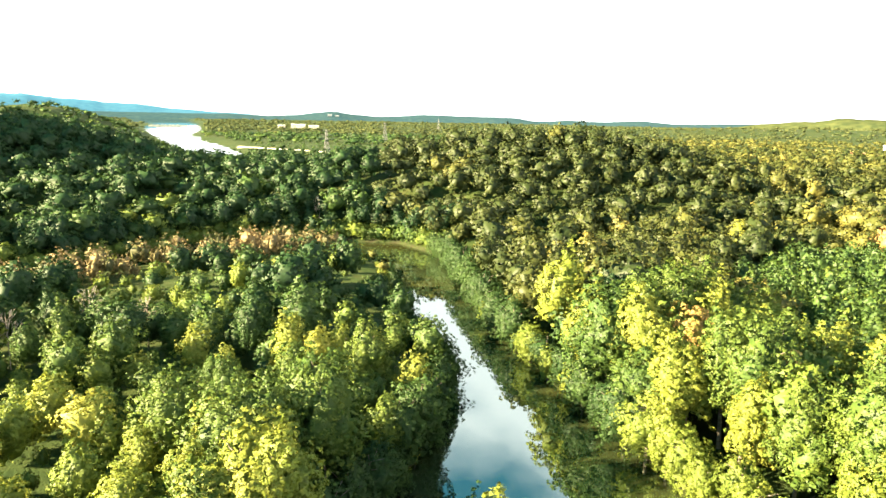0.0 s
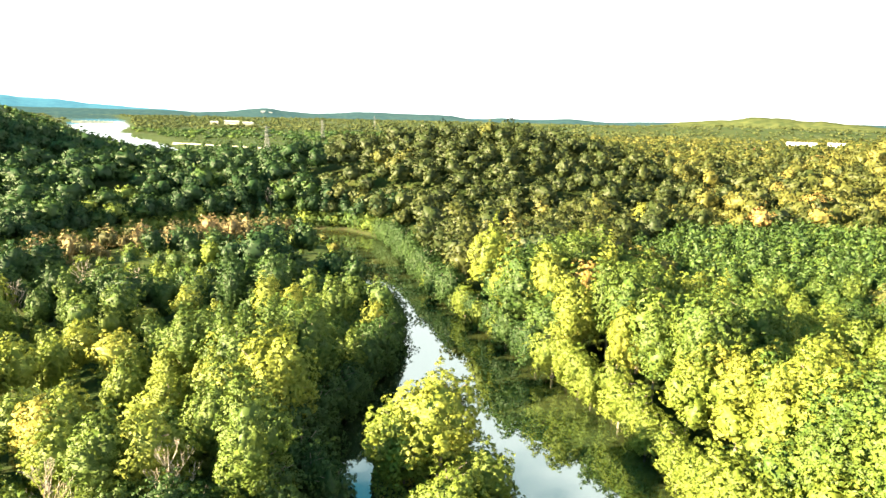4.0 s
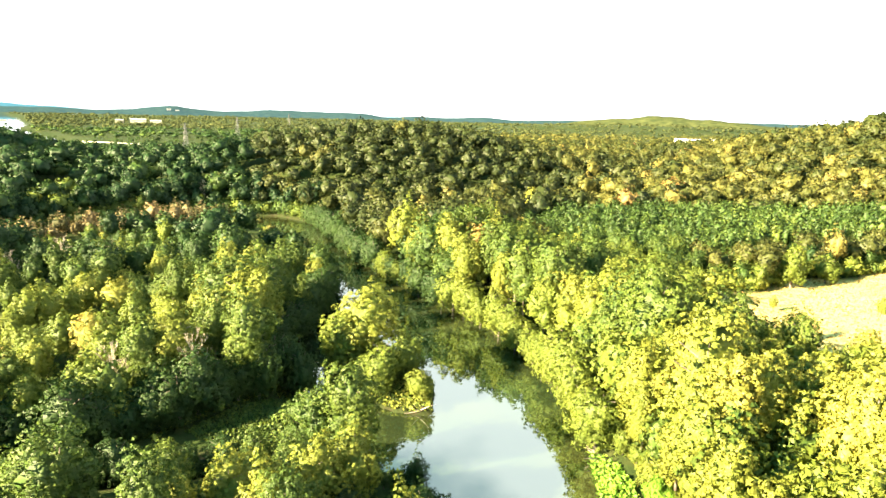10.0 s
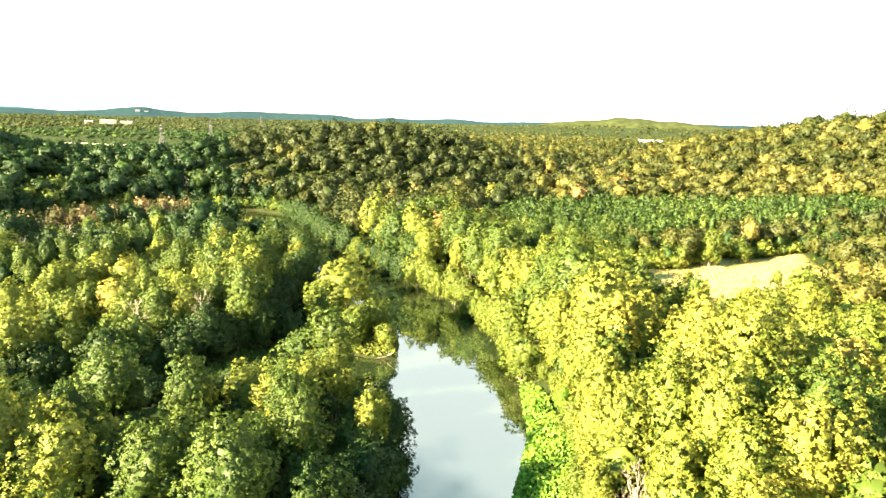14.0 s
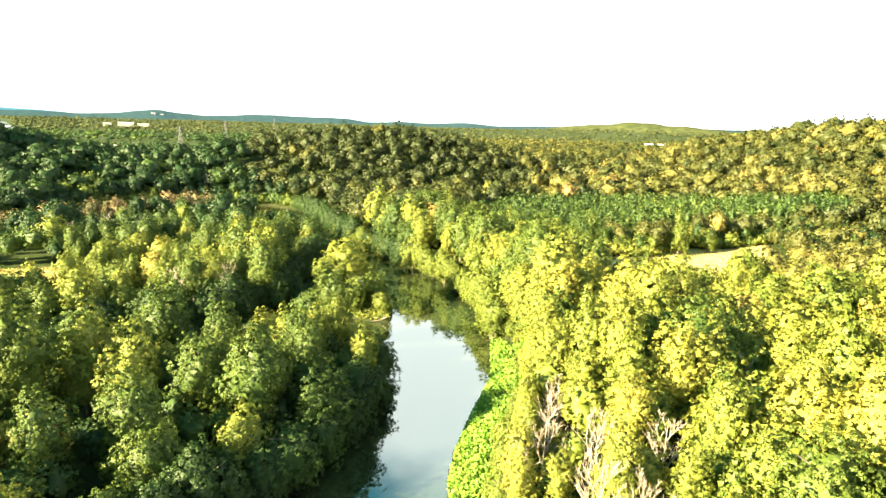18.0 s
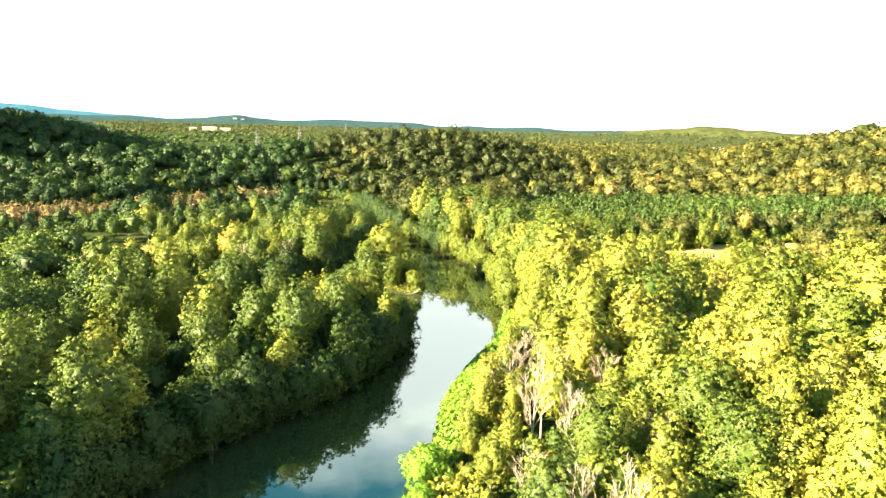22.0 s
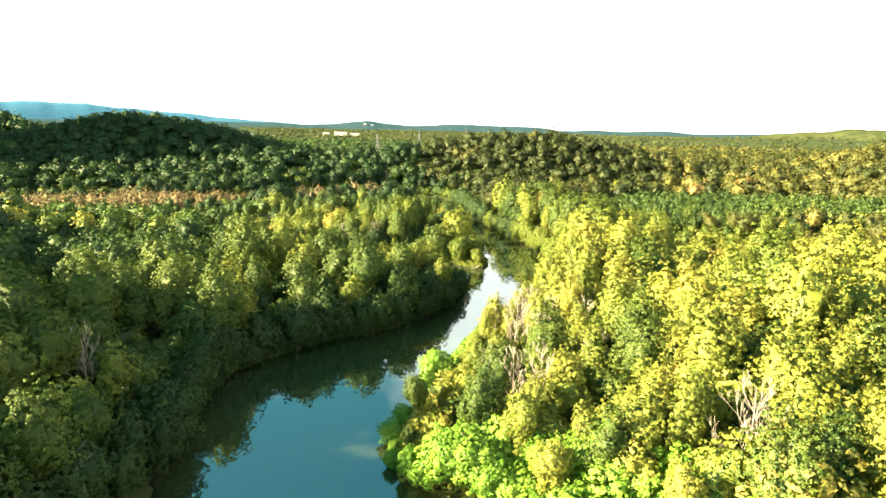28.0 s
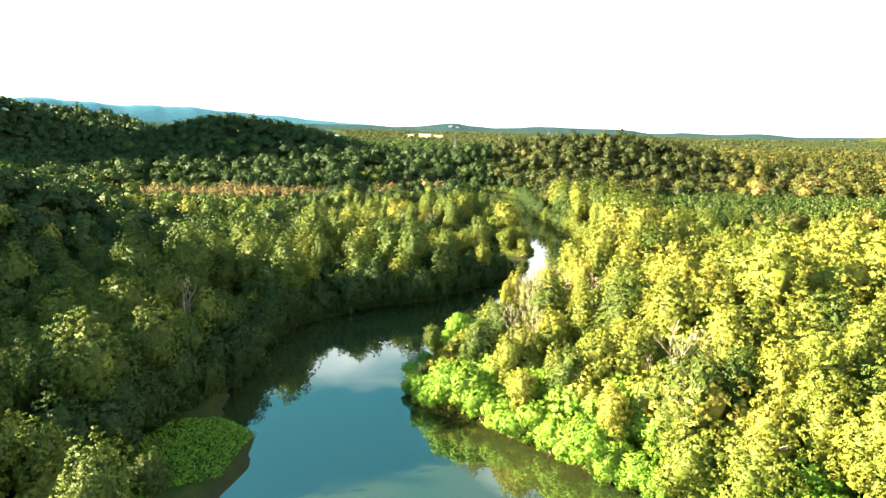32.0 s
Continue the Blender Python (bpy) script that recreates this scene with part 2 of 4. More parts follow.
SPIT_SOUTH = np.array([(-22, -141), (-21, -157), (-30, -168), (-40, -160), (-37, -144), (-30, -137)], float)
THICKETS = [np.array(p, float) for p in (
    ((-86, 206), (-62, 226), (-36, 238), (-12, 234), (-26, 216), (-60, 198)),
    ((-128, 172), (-100, 190), (-84, 204), (-72, 192), (-98, 168), (-118, 158)),
    ((-255, 118), (-190, 106), (-140, 126), (-112, 170), (-150, 192), (-200, 158), (-250, 156)))]
GREEN_BANK = np.array([(50, 3), (52, -4), (49, -14), (45, -28), (36, -42), (28, -54), (22, -65), (16, -78), (10, -82), (18, -56), (23, -46), (33, -31), (41, -19)], float)


def inside(poly, x, y):
    hit = np.zeros(x.shape, bool)
    px, py = poly[:, 0], poly[:, 1]
    for k in range(len(poly)):
        x0, y0, x1, y1 = px[k - 1], py[k - 1], px[k], py[k]
        if y0 != y1:
            hit ^= ((y0 > y) != (y1 > y)) & (x < (x1 - x0) * (y - y0) / (y1 - y0) + x0)
    return hit


def edge_distance(poly, x, y, closed=True):
    best = np.full(x.shape, 1e9)
    for k in range(0 if closed else 1, len(poly)):
        (x0, y0), (x1, y1) = poly[k - 1], poly[k]
        dx, dy = x1 - x0, y1 - y0
        t = np.clip(((x - x0) * dx + (y - y0) * dy) / (dx * dx + dy * dy), 0, 1)
        best = np.minimum(best, np.hypot(x - x0 - t * dx, y - y0 - t * dy))
    return best


def shore(x, y):
    """Metres from the waterline, positive on land."""
    d = edge_distance(RIVER, x, y) * np.where(inside(RIVER, x, y), -1, 1)
    island = edge_distance(ISLAND, x, y) * np.where(inside(ISLAND, x, y), 1, -1)
    d = np.maximum(d, island)
    big = edge_distance(BIG_RIVER, x, y) * np.where(inside(BIG_RIVER, x, y), -1, 1)
    return np.minimum(d, big)


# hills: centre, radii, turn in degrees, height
# the first two are unseen ridges, added to shade the western hill and bank
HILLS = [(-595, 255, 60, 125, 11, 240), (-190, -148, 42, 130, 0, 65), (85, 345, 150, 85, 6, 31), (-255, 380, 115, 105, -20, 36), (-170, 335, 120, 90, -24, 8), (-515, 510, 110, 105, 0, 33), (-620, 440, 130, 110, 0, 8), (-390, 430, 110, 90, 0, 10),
         (-760, 420, 260, 200, 0, 38), (540, 190, 190, 260, 8, 54), (640, 480, 220, 220, 0, 10),
         (-730, 1320, 150, 280, 20, 60), (1500, 2050, 620, 330, -35, 26), (2500, 1500, 500, 500, 0, 40), (3200, 2600, 700, 700, 0, 30)]


def wobble(x, y, s, seed=0.0):
    """A cheap smooth noise of about -1 to 1."""
    a = np.sin(x / s + 1.7 * np.sin(y / s * 0.71 + seed) + seed) + np.sin(y / s * 1.13 + 1.3 * np.sin(x / s * 0.83 - seed) + 2 * seed)
    b = np.sin(x / s * 2.3 + y / s * 1.7 + seed * 3) * np.sin(y / s * 2.9 - x / s * 1.1 + seed)
    return a * 0.35 + b * 0.3


def height(x, y, d=None):
    d = shore(x, y) if d is None else d
    z = np.where(d > 0, 0.12 + 2.2 * (1 - np.exp(-np.maximum(d, 0) / 3.0)), np.maximum(d * 0.3, -2.0) - 0.15)
    land = np.clip(d / 40, 0, 1)
    z = z + land * 0.8 * wobble(x, y, 60)
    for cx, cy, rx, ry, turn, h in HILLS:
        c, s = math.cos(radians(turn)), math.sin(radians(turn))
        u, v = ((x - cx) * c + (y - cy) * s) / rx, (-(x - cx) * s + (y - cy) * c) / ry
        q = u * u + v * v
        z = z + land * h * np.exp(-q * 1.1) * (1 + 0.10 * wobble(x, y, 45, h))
    return z


def mesh_object(name, verts, faces, mat, parent=None, attrs=(), smooth=False, normals=None):
    """One mesh from arrays; faces is an (n, k) array."""
    me = bpy.data.meshes.new(name)
    verts, faces = np.asarray(verts, np.float32), np.asarray(faces, np.int32)
    n, k = faces.shape
    me.vertices.add(len(verts)), me.loops.add(n * k), me.polygons.add(n)
    me.vertices.foreach_set("co", verts.ravel())
    me.loops.foreach_set("vertex_index", faces.ravel())
    me.polygons.foreach_set("loop_start", np.arange(0, n * k, k, dtype=np.int32))
    me.polygons.foreach_set("use_smooth", np.full(n, smooth))
    for key, values in attrs:
        me.attributes.new(key, "FLOAT", "POINT").data.foreach_set("value", np.asarray(values, np.float32))
    me.update(calc_edges=True)
    if normals is not None:
        me.polygons.foreach_set("use_smooth", np.ones(n, bool))
        me.normals_split_custom_set_from_vertices(np.asarray(normals, np.float32))
    me.materials.append(mat)
    ob = new(name, me)
    ob.parent = parent
    return ob


# ---- ground and water ----
def axis(lo, hi, step, far, growth=1.16):
    core = list(np.arange(lo, hi + step / 2, step))
    up, down, s = [core[-1]], [core[0]], step
    while up[-1] < far:
        s *= growth
        up.append(up[-1] + s), down.append(down[0 - 1] - s)
    return np.array(down[:0:-1] + core + up[1:])


gx, gy = axis(-150, 250, 2.5, 4700, 1.08), axis(-230, 300, 2.5, 4700, 1.07)
GX, GY = np.meshgrid(gx, gy)
X, Y = GX.ravel(), GY.ravel()
D = shore(X, Y)
Z = height(X, Y, D)
fieldness = np.zeros(len(X))
for poly in (FIELD_EAST, FIELD_WEST, FIELD_FAR):
    e = edge_distance(poly, X, Y) * np.where(inside(poly, X, Y), 1, -1)
    fieldness = np.maximum(fieldness, np.clip(e / 4 + 0.5 + 0.4 * wobble(X, Y, 7), 0, 1))
mud = np.clip(1 - np.abs(D) / 1.6, 0, 1)
nx, ny = len(gx), len(gy)
i = (np.arange(ny - 1)[:, None] * nx + np.arange(nx - 1)).ravel()
ground = mesh_object("ground", np.stack([X, Y, Z], 1), np.stack([i, i + 1, i + nx + 1, i + nx], 1), GROUND, None,
                     (("field", fieldness), ("mud", mud)), True)
tagged(ground, "wooded valley floor with leaf litter, muddy banks and dry fields", "ground", kind="structure")
water = mesh_object("water", [(-2500, -600, 0), (2500, -600, 0), (2500, 4600, 0), (-2500, 4600, 0)], [(0, 1, 2, 3)], WATER)
tagged(water, "still murky green river water mirroring sky and trees", "river", kind="structure")

# ---- trees ----
rng = np.random.default_rng(7)


def unit(n, r=None):
    v = (r or rng).normal(size=(n, 3))
    return v / np.linalg.norm(v, axis=1, keepdims=True)


ICOS = []
for level in (1, 2, 3, 4):
    ICO = bmesh.new()
    bmesh.ops.create_icosphere(ICO, subdivisions=level, radius=1)
    ICOS.append((np.array([v.co[:] for v in ICO.verts]), np.array([[v.index for v in f.verts] for f in ICO.faces])))
    ICO.free()


def crown_arrays(r, tall, wide, base, lobes, sprays, size, top_heavy=0.5, core=2, per=15, loose=0.38, puff=0.65, inner=(0.62, 0.82)):
    """A crown that bulges into many boughs, with leaf sprays over it. In metres; the tree stands at the origin.
    Returns leaf verts, triangles and tones, then the same of the inner mass, and all normals."""
    mid, half = (tall + base) / 2, (tall - base) / 2
    bough = unit(lobes, r) + np.array([0, 0, 0.25])
    bough /= np.linalg.norm(bough, axis=1, keepdims=True)
    wide_of = 1.75 / math.sqrt(lobes) * r.uniform(0.75, 1.3, lobes)
    proud = r.uniform(0.20, 0.52, lobes) + np.where(r.random(lobes) < 0.15, 0.16, 0.0)
    tone = np.clip(0.5 + 0.3 * r.normal(size=lobes), 0, 1)
    lean = r.normal(0, 0.10, 2)

    def surface(way):
        far2 = 2 - 2 * way @ bough.T
        swell = proud * np.exp(-far2 / wide_of ** 2)
        k = swell.argmax(1)
        return 0.50 + swell.max(1), k

    def shaped(way, rad):
        z = way[:, 2] * rad
        taper = 1 - 0.22 * np.clip(z, 0, 1) ** 2 - 0.5 * top_heavy * np.clip(-z, 0, 1)
        return np.stack([(way[:, 0] * taper + lean[0] * z) * wide * rad, (way[:, 1] * taper + lean[1] * z) * wide * rad, mid + z * half], 1)

    def facing(way, k):
        n_ = way + 0.75 * (way - bough[k]) / wide_of[k, None]
        n_ = n_ * np.array([1 / wide, 1 / wide, 1 / half])
        return n_ / np.linalg.norm(n_, axis=1, keepdims=True)

    # tufts of leaves gathered on the boughs, leaves over each tuft
    tufts = max(lobes // 2, sprays // per)
    rise = 1 - (1.92 if base < 1.2 else 1.66) * (np.arange(tufts) + 0.5) / tufts
    turn = np.arange(tufts) * 2.39996 + r.uniform(0, 6)
    flat = np.sqrt(1 - rise ** 2)
    way = np.stack([flat * np.cos(turn), flat * np.sin(turn), rise], 1) + r.normal(0, 0.9 / math.sqrt(tufts), (tufts, 3))
    way /= np.linalg.norm(way, axis=1, keepdims=True)
    k = surface(way)[1]
    way = way + r.uniform(0.0, 0.3, tufts)[:, None] * (bough[k] - way)
    way /= np.linalg.norm(way, axis=1, keepdims=True)
    rad, k = surface(way)
    mids = shaped(way, rad * r.uniform(0.84, 1.12, tufts))
    nrm = facing(way, k)
    spread = size * 0.62 * math.sqrt(per) * r.uniform(0.7, 1.25, tufts)
    own = tone[k] * 0.5 + r.uniform(0, 0.35, tufts)
    g = np.repeat(np.arange(tufts), per)
    n = len(g)
    off = unit(n, r) + 0.9 * nrm[g] + np.array([0, 0, 0.25])
    off /= np.linalg.norm(off, axis=1, keepdims=True)
    at = mids[g] + off * (spread[g] * r.uniform(0.5, 1.08, n))[:, None] * np.array([1, 1, 0.8])
    face = off + 0.75 * unit(n, r)
    face /= np.linalg.norm(face, axis=1, keepdims=True)
    side = np.cross(face, unit(n, r))
    side /= np.linalg.norm(side, axis=1, keepdims=True) + 1e-6
    up = np.cross(face, side)
    s = size * r.uniform(0.65, 1.3, n)[:, None]
    a, b = side * s * 0.68, up * s * 1.1
    a = np.where((np.einsum("ij,ij->i", np.cross(a, b), off) < 0)[:, None], -a, a)
    v = np.stack([at - b * 0.4 - a, at - b * 0.4 + a, at + b * 0.65], 1).reshape(-1, 3)
    soft = puff * off + (1.35 - puff) * nrm[g] + loose * unit(n, r)
    soft = np.repeat(soft / np.linalg.norm(soft, axis=1, keepdims=True), 3, 0)
    q = np.arange(n * 3).reshape(-1, 3)
    leaf = np.repeat(own[g] + r.uniform(0, 0.15, n), 3)
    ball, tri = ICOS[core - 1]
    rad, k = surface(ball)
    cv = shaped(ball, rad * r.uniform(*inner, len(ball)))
    # low leaf tones of the inner mass paint in the shade between boughs
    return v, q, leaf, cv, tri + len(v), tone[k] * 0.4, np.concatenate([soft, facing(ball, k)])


def tube(bm, a, b, ra, rb, n=6, joint=None):
    """A tapered limb between two points, joined to a vertex of the limb that it grows from."""
    a, b = Vector(a), Vector(b)
    turn = (b - a).to_track_quat("Z", "Y")
    rings = []
    for p, rr in ((a, ra), (b, rb)):
        rings.append([bm.verts.new(p + turn @ Vector((rr * math.cos(2 * math.pi * k / n), rr * math.sin(2 * math.pi * k / n), 0))) for k in range(n)])
    for k in range(n):
        bm.faces.new((rings[0][k], rings[0][(k + 1) % n], rings[1][(k + 1) % n], rings[1][k]))
    bm.faces.new(rings[1])
    if joint is not None:
        bm.faces.new((joint, rings[0][0], rings[0][1]))
    return rings[1][0]


def part(name, bm, mat, parent, label=""):
    me = bpy.data.meshes.new(name)
    bm.to_mesh(me)
    bm.free()
    me.materials.append(mat)
    ob = new(name, me)
    ob.parent = parent
    if label:
        tagged(ob, label)
    return ob


def trunk_mesh(r, tall, base, wide, girth=0.28):
    bm = bmesh.new()
    knee = (r.uniform(-.3, .3), r.uniform(-.3, .3), tall * 0.35)
    tip = (knee[0] + r.uniform(-.8, .8), knee[1] + r.uniform(-.8, .8), tall * 0.82)
    foot = tube(bm, (0, 0, -0.6), (knee[0] * .2, knee[1] * .2, 0.5), girth * 1.5, girth * 1.05, 8)
    fork = tube(bm, (knee[0] * .2, knee[1] * .2, 0.5), knee, girth * 1.05, girth * 0.8, 8, foot)
    tube(bm, knee, tip, girth * 0.8, 0.05, 6, fork)
    for k in range(7):
        t = r.uniform(0.15, 0.85)
        s = [knee[j] + (tip[j] - knee[j]) * t for j in range(3)]
        a = r.uniform(0, 2 * math.pi)
        reach = wide * r.uniform(0.45, 0.8) * (1 - 0.4 * t)
        tube(bm, s, (s[0] + reach * math.cos(a), s[1] + reach * math.sin(a), s[2] + reach * r.uniform(0.35, 0.9)), girth * 0.38, 0.04, 5, fork)
    return bm


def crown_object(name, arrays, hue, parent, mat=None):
    """The crown with its inner mass, toned darker for inner shade, as one mesh of triangles."""
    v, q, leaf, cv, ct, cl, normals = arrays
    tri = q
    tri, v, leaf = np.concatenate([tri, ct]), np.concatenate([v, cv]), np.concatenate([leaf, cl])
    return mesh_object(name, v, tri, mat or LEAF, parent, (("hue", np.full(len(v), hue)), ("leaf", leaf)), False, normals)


# Kinds of standing tree: height, radius, crown base, lobes, sprays, spray size, hue, label, category
# round_green and bank_green are toned darker, partly for west bank shade
KINDS = {
    "tall_green": (20.0, 5.6, 2.5, 50, 12000, 0.215, 0.07, "tall broad-crowned tree in full green leaf in riverside wood", "tree"),
    "round_green": (15.0, 5.6, 1.5, 50, 12000, 0.215, 0.02, "dense dark green broadleaf tree in riverside wood", "tree"),
    "light_green": (17.0, 5.0, 2.0, 46, 10500, 0.21, 0.29, "light green broadleaf tree with lobed sunlit crown", "tree"),
    "olive": (18.0, 3.9, 1.5, 44, 9500, 0.20, 0.30, "olive-yellow early autumn tree with narrow feathery crown", "poplar"),
    "yellow": (17.0, 3.6, 1.5, 42, 8500, 0.20, 0.40, "yellowing autumn tree with narrow thinning crown", "poplar"),
    "bank_green": (12.0, 5.0, -1.5, 46, 10000, 0.21, -0.12, "dark green overhanging tree with branches down to waterline", "willow"),
    "bank_olive": (11.0, 4.6, -1.2, 44, 9500, 0.205, 0.20, "olive green overhanging tree leaning over river edge", "willow"),
    "vine_bush": (6.5, 4.0, -0.2, 38, 7500, 0.20, 0.34, "bright green vine-covered bush at water's edge", "bush"),
    "rust": (14.5, 3.8, 5.0, 30, 2800, 0.28, 0.56, "orange-brown autumn tree with sparse dry leaves", "tree"),
}
VARIANTS = {}


def tree_template(kind, n):
    tall, wide, base, lobes, sprays, size, hue, label, category = KINDS[kind]
    r = np.random.default_rng(sum(map(ord, kind)) * 10 + n)
    root = new({"olive": "poplar", "yellow": "poplar", "bank_green": "willow", "bank_olive": "willow"}.get(kind, category))
    root.empty_display_size = 0.5
    tagged(root, label, category, {"poplar": "riverside poplars", "willow": "waterside willows", "bush": "riverside bushes", "tree": "riverside trees"}[root.name.split(".")[0]])
    part("trunk", trunk_mesh(r, tall, base, wide), BARK, root)
    crown_object("crown", crown_arrays(r, tall, wide * r.uniform(.9, 1.1), base, lobes, sprays, size * 0.95, 0.0 if base < 1 else r.uniform(.2, .8), 3, 16), hue, root, FRESH if kind == "vine_bush" else None)
    return root


def plant(kind, x, y, scale=1.0, wide=1.0, label=""):
    """Stands a tree of that kind on the ground."""
    n = int(rng.integers(0, 4))
    z = float(height(np.array([x]), np.array([y]))[0]) - 0.1
    m = pose(x, y, max(z, -0.3), rng.uniform(-3, 3), rng.uniform(-3, 3), rng.uniform(0, 360))
    if (kind, n) not in VARIANTS:
        ob = VARIANTS[kind, n] = tree_template(kind, n)
        ob.matrix_basis = m
    else:
        ob = copy_thing(VARIANTS[kind, n], m)
    ob.scale = (scale * wide, scale * wide, scale)
    if label:
        tagged(ob, label)
    return ob


def zone(x, y):
    """Which mixture of trees grows at a place: canopy height and shares of the kinds."""
    right = x > np.interp(y, [-130, -80, 0, 60, 160, 260], [5, 14, 45, 55, 36, 20])
    return right


def region(x, y):
    """Low scrub, reeds, young stands, and boxes that shift hue alone: a factor for height and a shift of hue."""
    f, h = np.ones(np.shape(x)), np.zeros(np.shape(x))
    for x0, x1, y0, y1, k, dh in ((-86, 8, 184, 250, 0.30, 0.42), (-125, -60, 160, 205, 0.34, 0.34), (-255, -95, 70, 195, 0.55, 0.04),
                                  (-70, -30, 128, 165, 0.62, 0.24), (-60, -20, 40, 112, 0.80, 0.06), (100, 250, 84, 150, 0.62, 0.0),
                                  (-64, 0, -6, 20, 0.50, 0.0), (92, 250, 8, 84, 0.72, 0.04), (80, 160, -36, 8, 0.88, 0.0), (-130, 10, 20, 130, 1.0, 0.02), (-70, 70, 110, 270, 1.0, -0.10), (70, 250, 130, 215, 1.0, -0.08), (-75, -15, 10, 75, 1.0, 0.06), (-420, -10, 480, 1080, 0.38, 0.0)):
        soft = np.clip(np.minimum(np.minimum(x - x0, x1 - x), np.minimum(y - y0, y1 - y)) / 10 + 0.5, 0, 1)
        f, h = f * (1 + (k - 1) * soft), h + dh * soft
    return f, h


# leafless trees: place and height
BARE_SPOTS = ((-15, 34, 14.5), (-28, 33, 14.5), (-53, -108, 17.5), (23, -110, 16.5), (27.7, -112.7, 17), (31.6, -76, 17), (39.4, -52, 12.5), (52, -137, 21),
              (38, -68, 14), (24, -70, 12), (35, -57, 13), (41, -96, 15), (-27, 279, 13), (33, -84, 14), (20, -101, 13), (57, -128, 18),
              (-60, 132, 14), (-70, 118, 13), (-46, 128, 13), (70, -60, 17), (64, -95, 17), (29, -66, 15),
              (27, -84, 17), (30, -94, 18), (44, -74, 15))


# land that may carry trees
def free_land(x, y, d):
    ok = d > np.where(zone(x, y) & (y > -60) & (y < 75), 4.6, 1.2)
    for poly in (*THICKETS, FIELD_EAST, FIELD_WEST, PLANTATION, SPIT_NORTH, SPIT_SOUTH, ISLAND):
        ok &= ~(inside(poly, x, y))
    ok &= ~((edge_distance(SPIT_SOUTH, x, y) < 3.5) | ((x > -22) & (y < -172) & (y > -206)))
    for bx_, by_, _ in BARE_SPOTS:
        ok &= np.hypot(x - bx_, y - by_) > 3.4
    ok &= ~(inside(GREEN_BANK, x, y) | (edge_distance(GREEN_BANK, x, y) < 2.5))
    return ok


def scatter(x0, x1, y0, y1, step, jitter=0.42, seed=1):
    r = np.random.default_rng(seed)
    ax, ay = np.meshgrid(np.arange(x0, x1, step), np.arange(y0, y1, step * 0.87))
    ax = ax + (np.arange(ax.shape[0]) % 2)[:, None] * step / 2
    ax, ay = ax.ravel(), ay.ravel()
    ax = ax + r.uniform(-jitter, jitter, len(ax)) * step
    ay = ay + r.uniform(-jitter, jitter, len(ay)) * step
    d = shore(ax, ay)
    keep = free_land(ax, ay, d)
    return ax[keep], ay[keep], d[keep]


RIVER_LINE = np.array([(60, -165), (12, -150), (-14, -110), (0, -70), (30, -25), (42, 25), (38, 70), (30, 130)], float)
tx, ty, td = scatter(-260, 330, -204, 330, 8.0, 0.42, 3)
line = edge_distance(RIVER_LINE, tx, ty, False)
# Standing trees of their own: those that line the river.
near_rank = np.argsort(np.where((ty > -185) & (ty < 110), line, 1e6))
single = np.zeros(len(tx), bool)
single[near_rank[:480]] = True


def kind_at(x, y, d, r):
    u = r.random()
    if zone(x, y):
        if y > 150:
            table = (("round_green", .45), ("tall_green", .3), ("light_green", .15), ("olive", .10))
        elif y < 10:
            table = (("olive", .44), ("yellow", .20), ("light_green", .20), ("rust", .05), ("tall_green", .11))
        elif y > 60:
            table = (("tall_green", .42), ("round_green", .12), ("light_green", .22), ("olive", .18), ("rust", .06))
        else:
            table = (("tall_green", .22), ("light_green", .40), ("olive", .26), ("yellow", .08), ("rust", .04))
    elif y > 100 and d < 60:
        table = (("round_green", .2), ("light_green", .2), ("olive", .2), ("yellow", .2), ("rust", .12), ("tall_green", .08))
    else:
        table = (("round_green", .56), ("tall_green", .36), ("light_green", .06), ("olive", .01), ("yellow", .01)) if y < 0 else \
            (("round_green", .26), ("tall_green", .36), ("light_green", .24), ("olive", .09), ("rust", .05))
    for k, share in table:
        u -= share
        if u < 0:
            return k
    return table[0][0]


def bank_low(x, y):
    """Where the growth beside the water stays low."""
    f = 1.0
    for x0, x1, y0, y1, k in ((-4, 26, 150, 220, 0.42), (-4, 26, 118, 150, 0.6), (-4, 26, 98, 118, 0.8), (5, 22, -18, -5, 0.68), (10, 24, -5, 8, 0.42),
                              (-2, 16, -126, -86, 0.5), (12, 22, -92, -78, 0.6), (12, 18, -30, -18, 0.6)):
        f = np.where((x > x0) & (x < x1) & (y > y0) & (y < y1), np.minimum(f, k), f)
    return f


def canopy(x, y, d):
    """Scale of the trees against the kinds' heights."""
    tall = 1.06 + 0.26 * np.clip((np.where(y < -45, 190, 92) - x) / 20, 0, 1) * np.clip((120 - y) / 20, 0, 1) * np.where(y < -20, np.clip((x - 42) / 15, -1.2, 1), 1)
    base = np.where(zone(x, y), tall, 0.88)
    base = base * (1 + 0.12 * wobble(x, y, 30, 2.0))
    return base * region(x, y)[0] * bank_low(x, y)


TREE_RNG = np.random.default_rng(11)
for k in np.flatnonzero(single):
    if TREE_RNG.random() < 0.08:
        continue
    kind = kind_at(tx[k], ty[k], td[k], TREE_RNG)
    west = not zone(tx[k], ty[k])
    grow = float(np.clip(TREE_RNG.normal(0.97, 0.24 if west else 0.15), 0.55, 1.45))
    # taller west trees get lighter greens, painting in light that misses low crowns
    if west and ty[k] < 40:
        kind = "round_green" if grow < 0.92 else "tall_green" if TREE_RNG.random() < 0.74 else "light_green"
    if td[k] < 6 and west and TREE_RNG.random() < 0.6:
        kind = "round_green"
    plant(kind, float(tx[k]), float(ty[k]), float(canopy(tx[k], ty[k], td[k])) * grow, float(TREE_RNG.uniform(0.88, 1.15)))


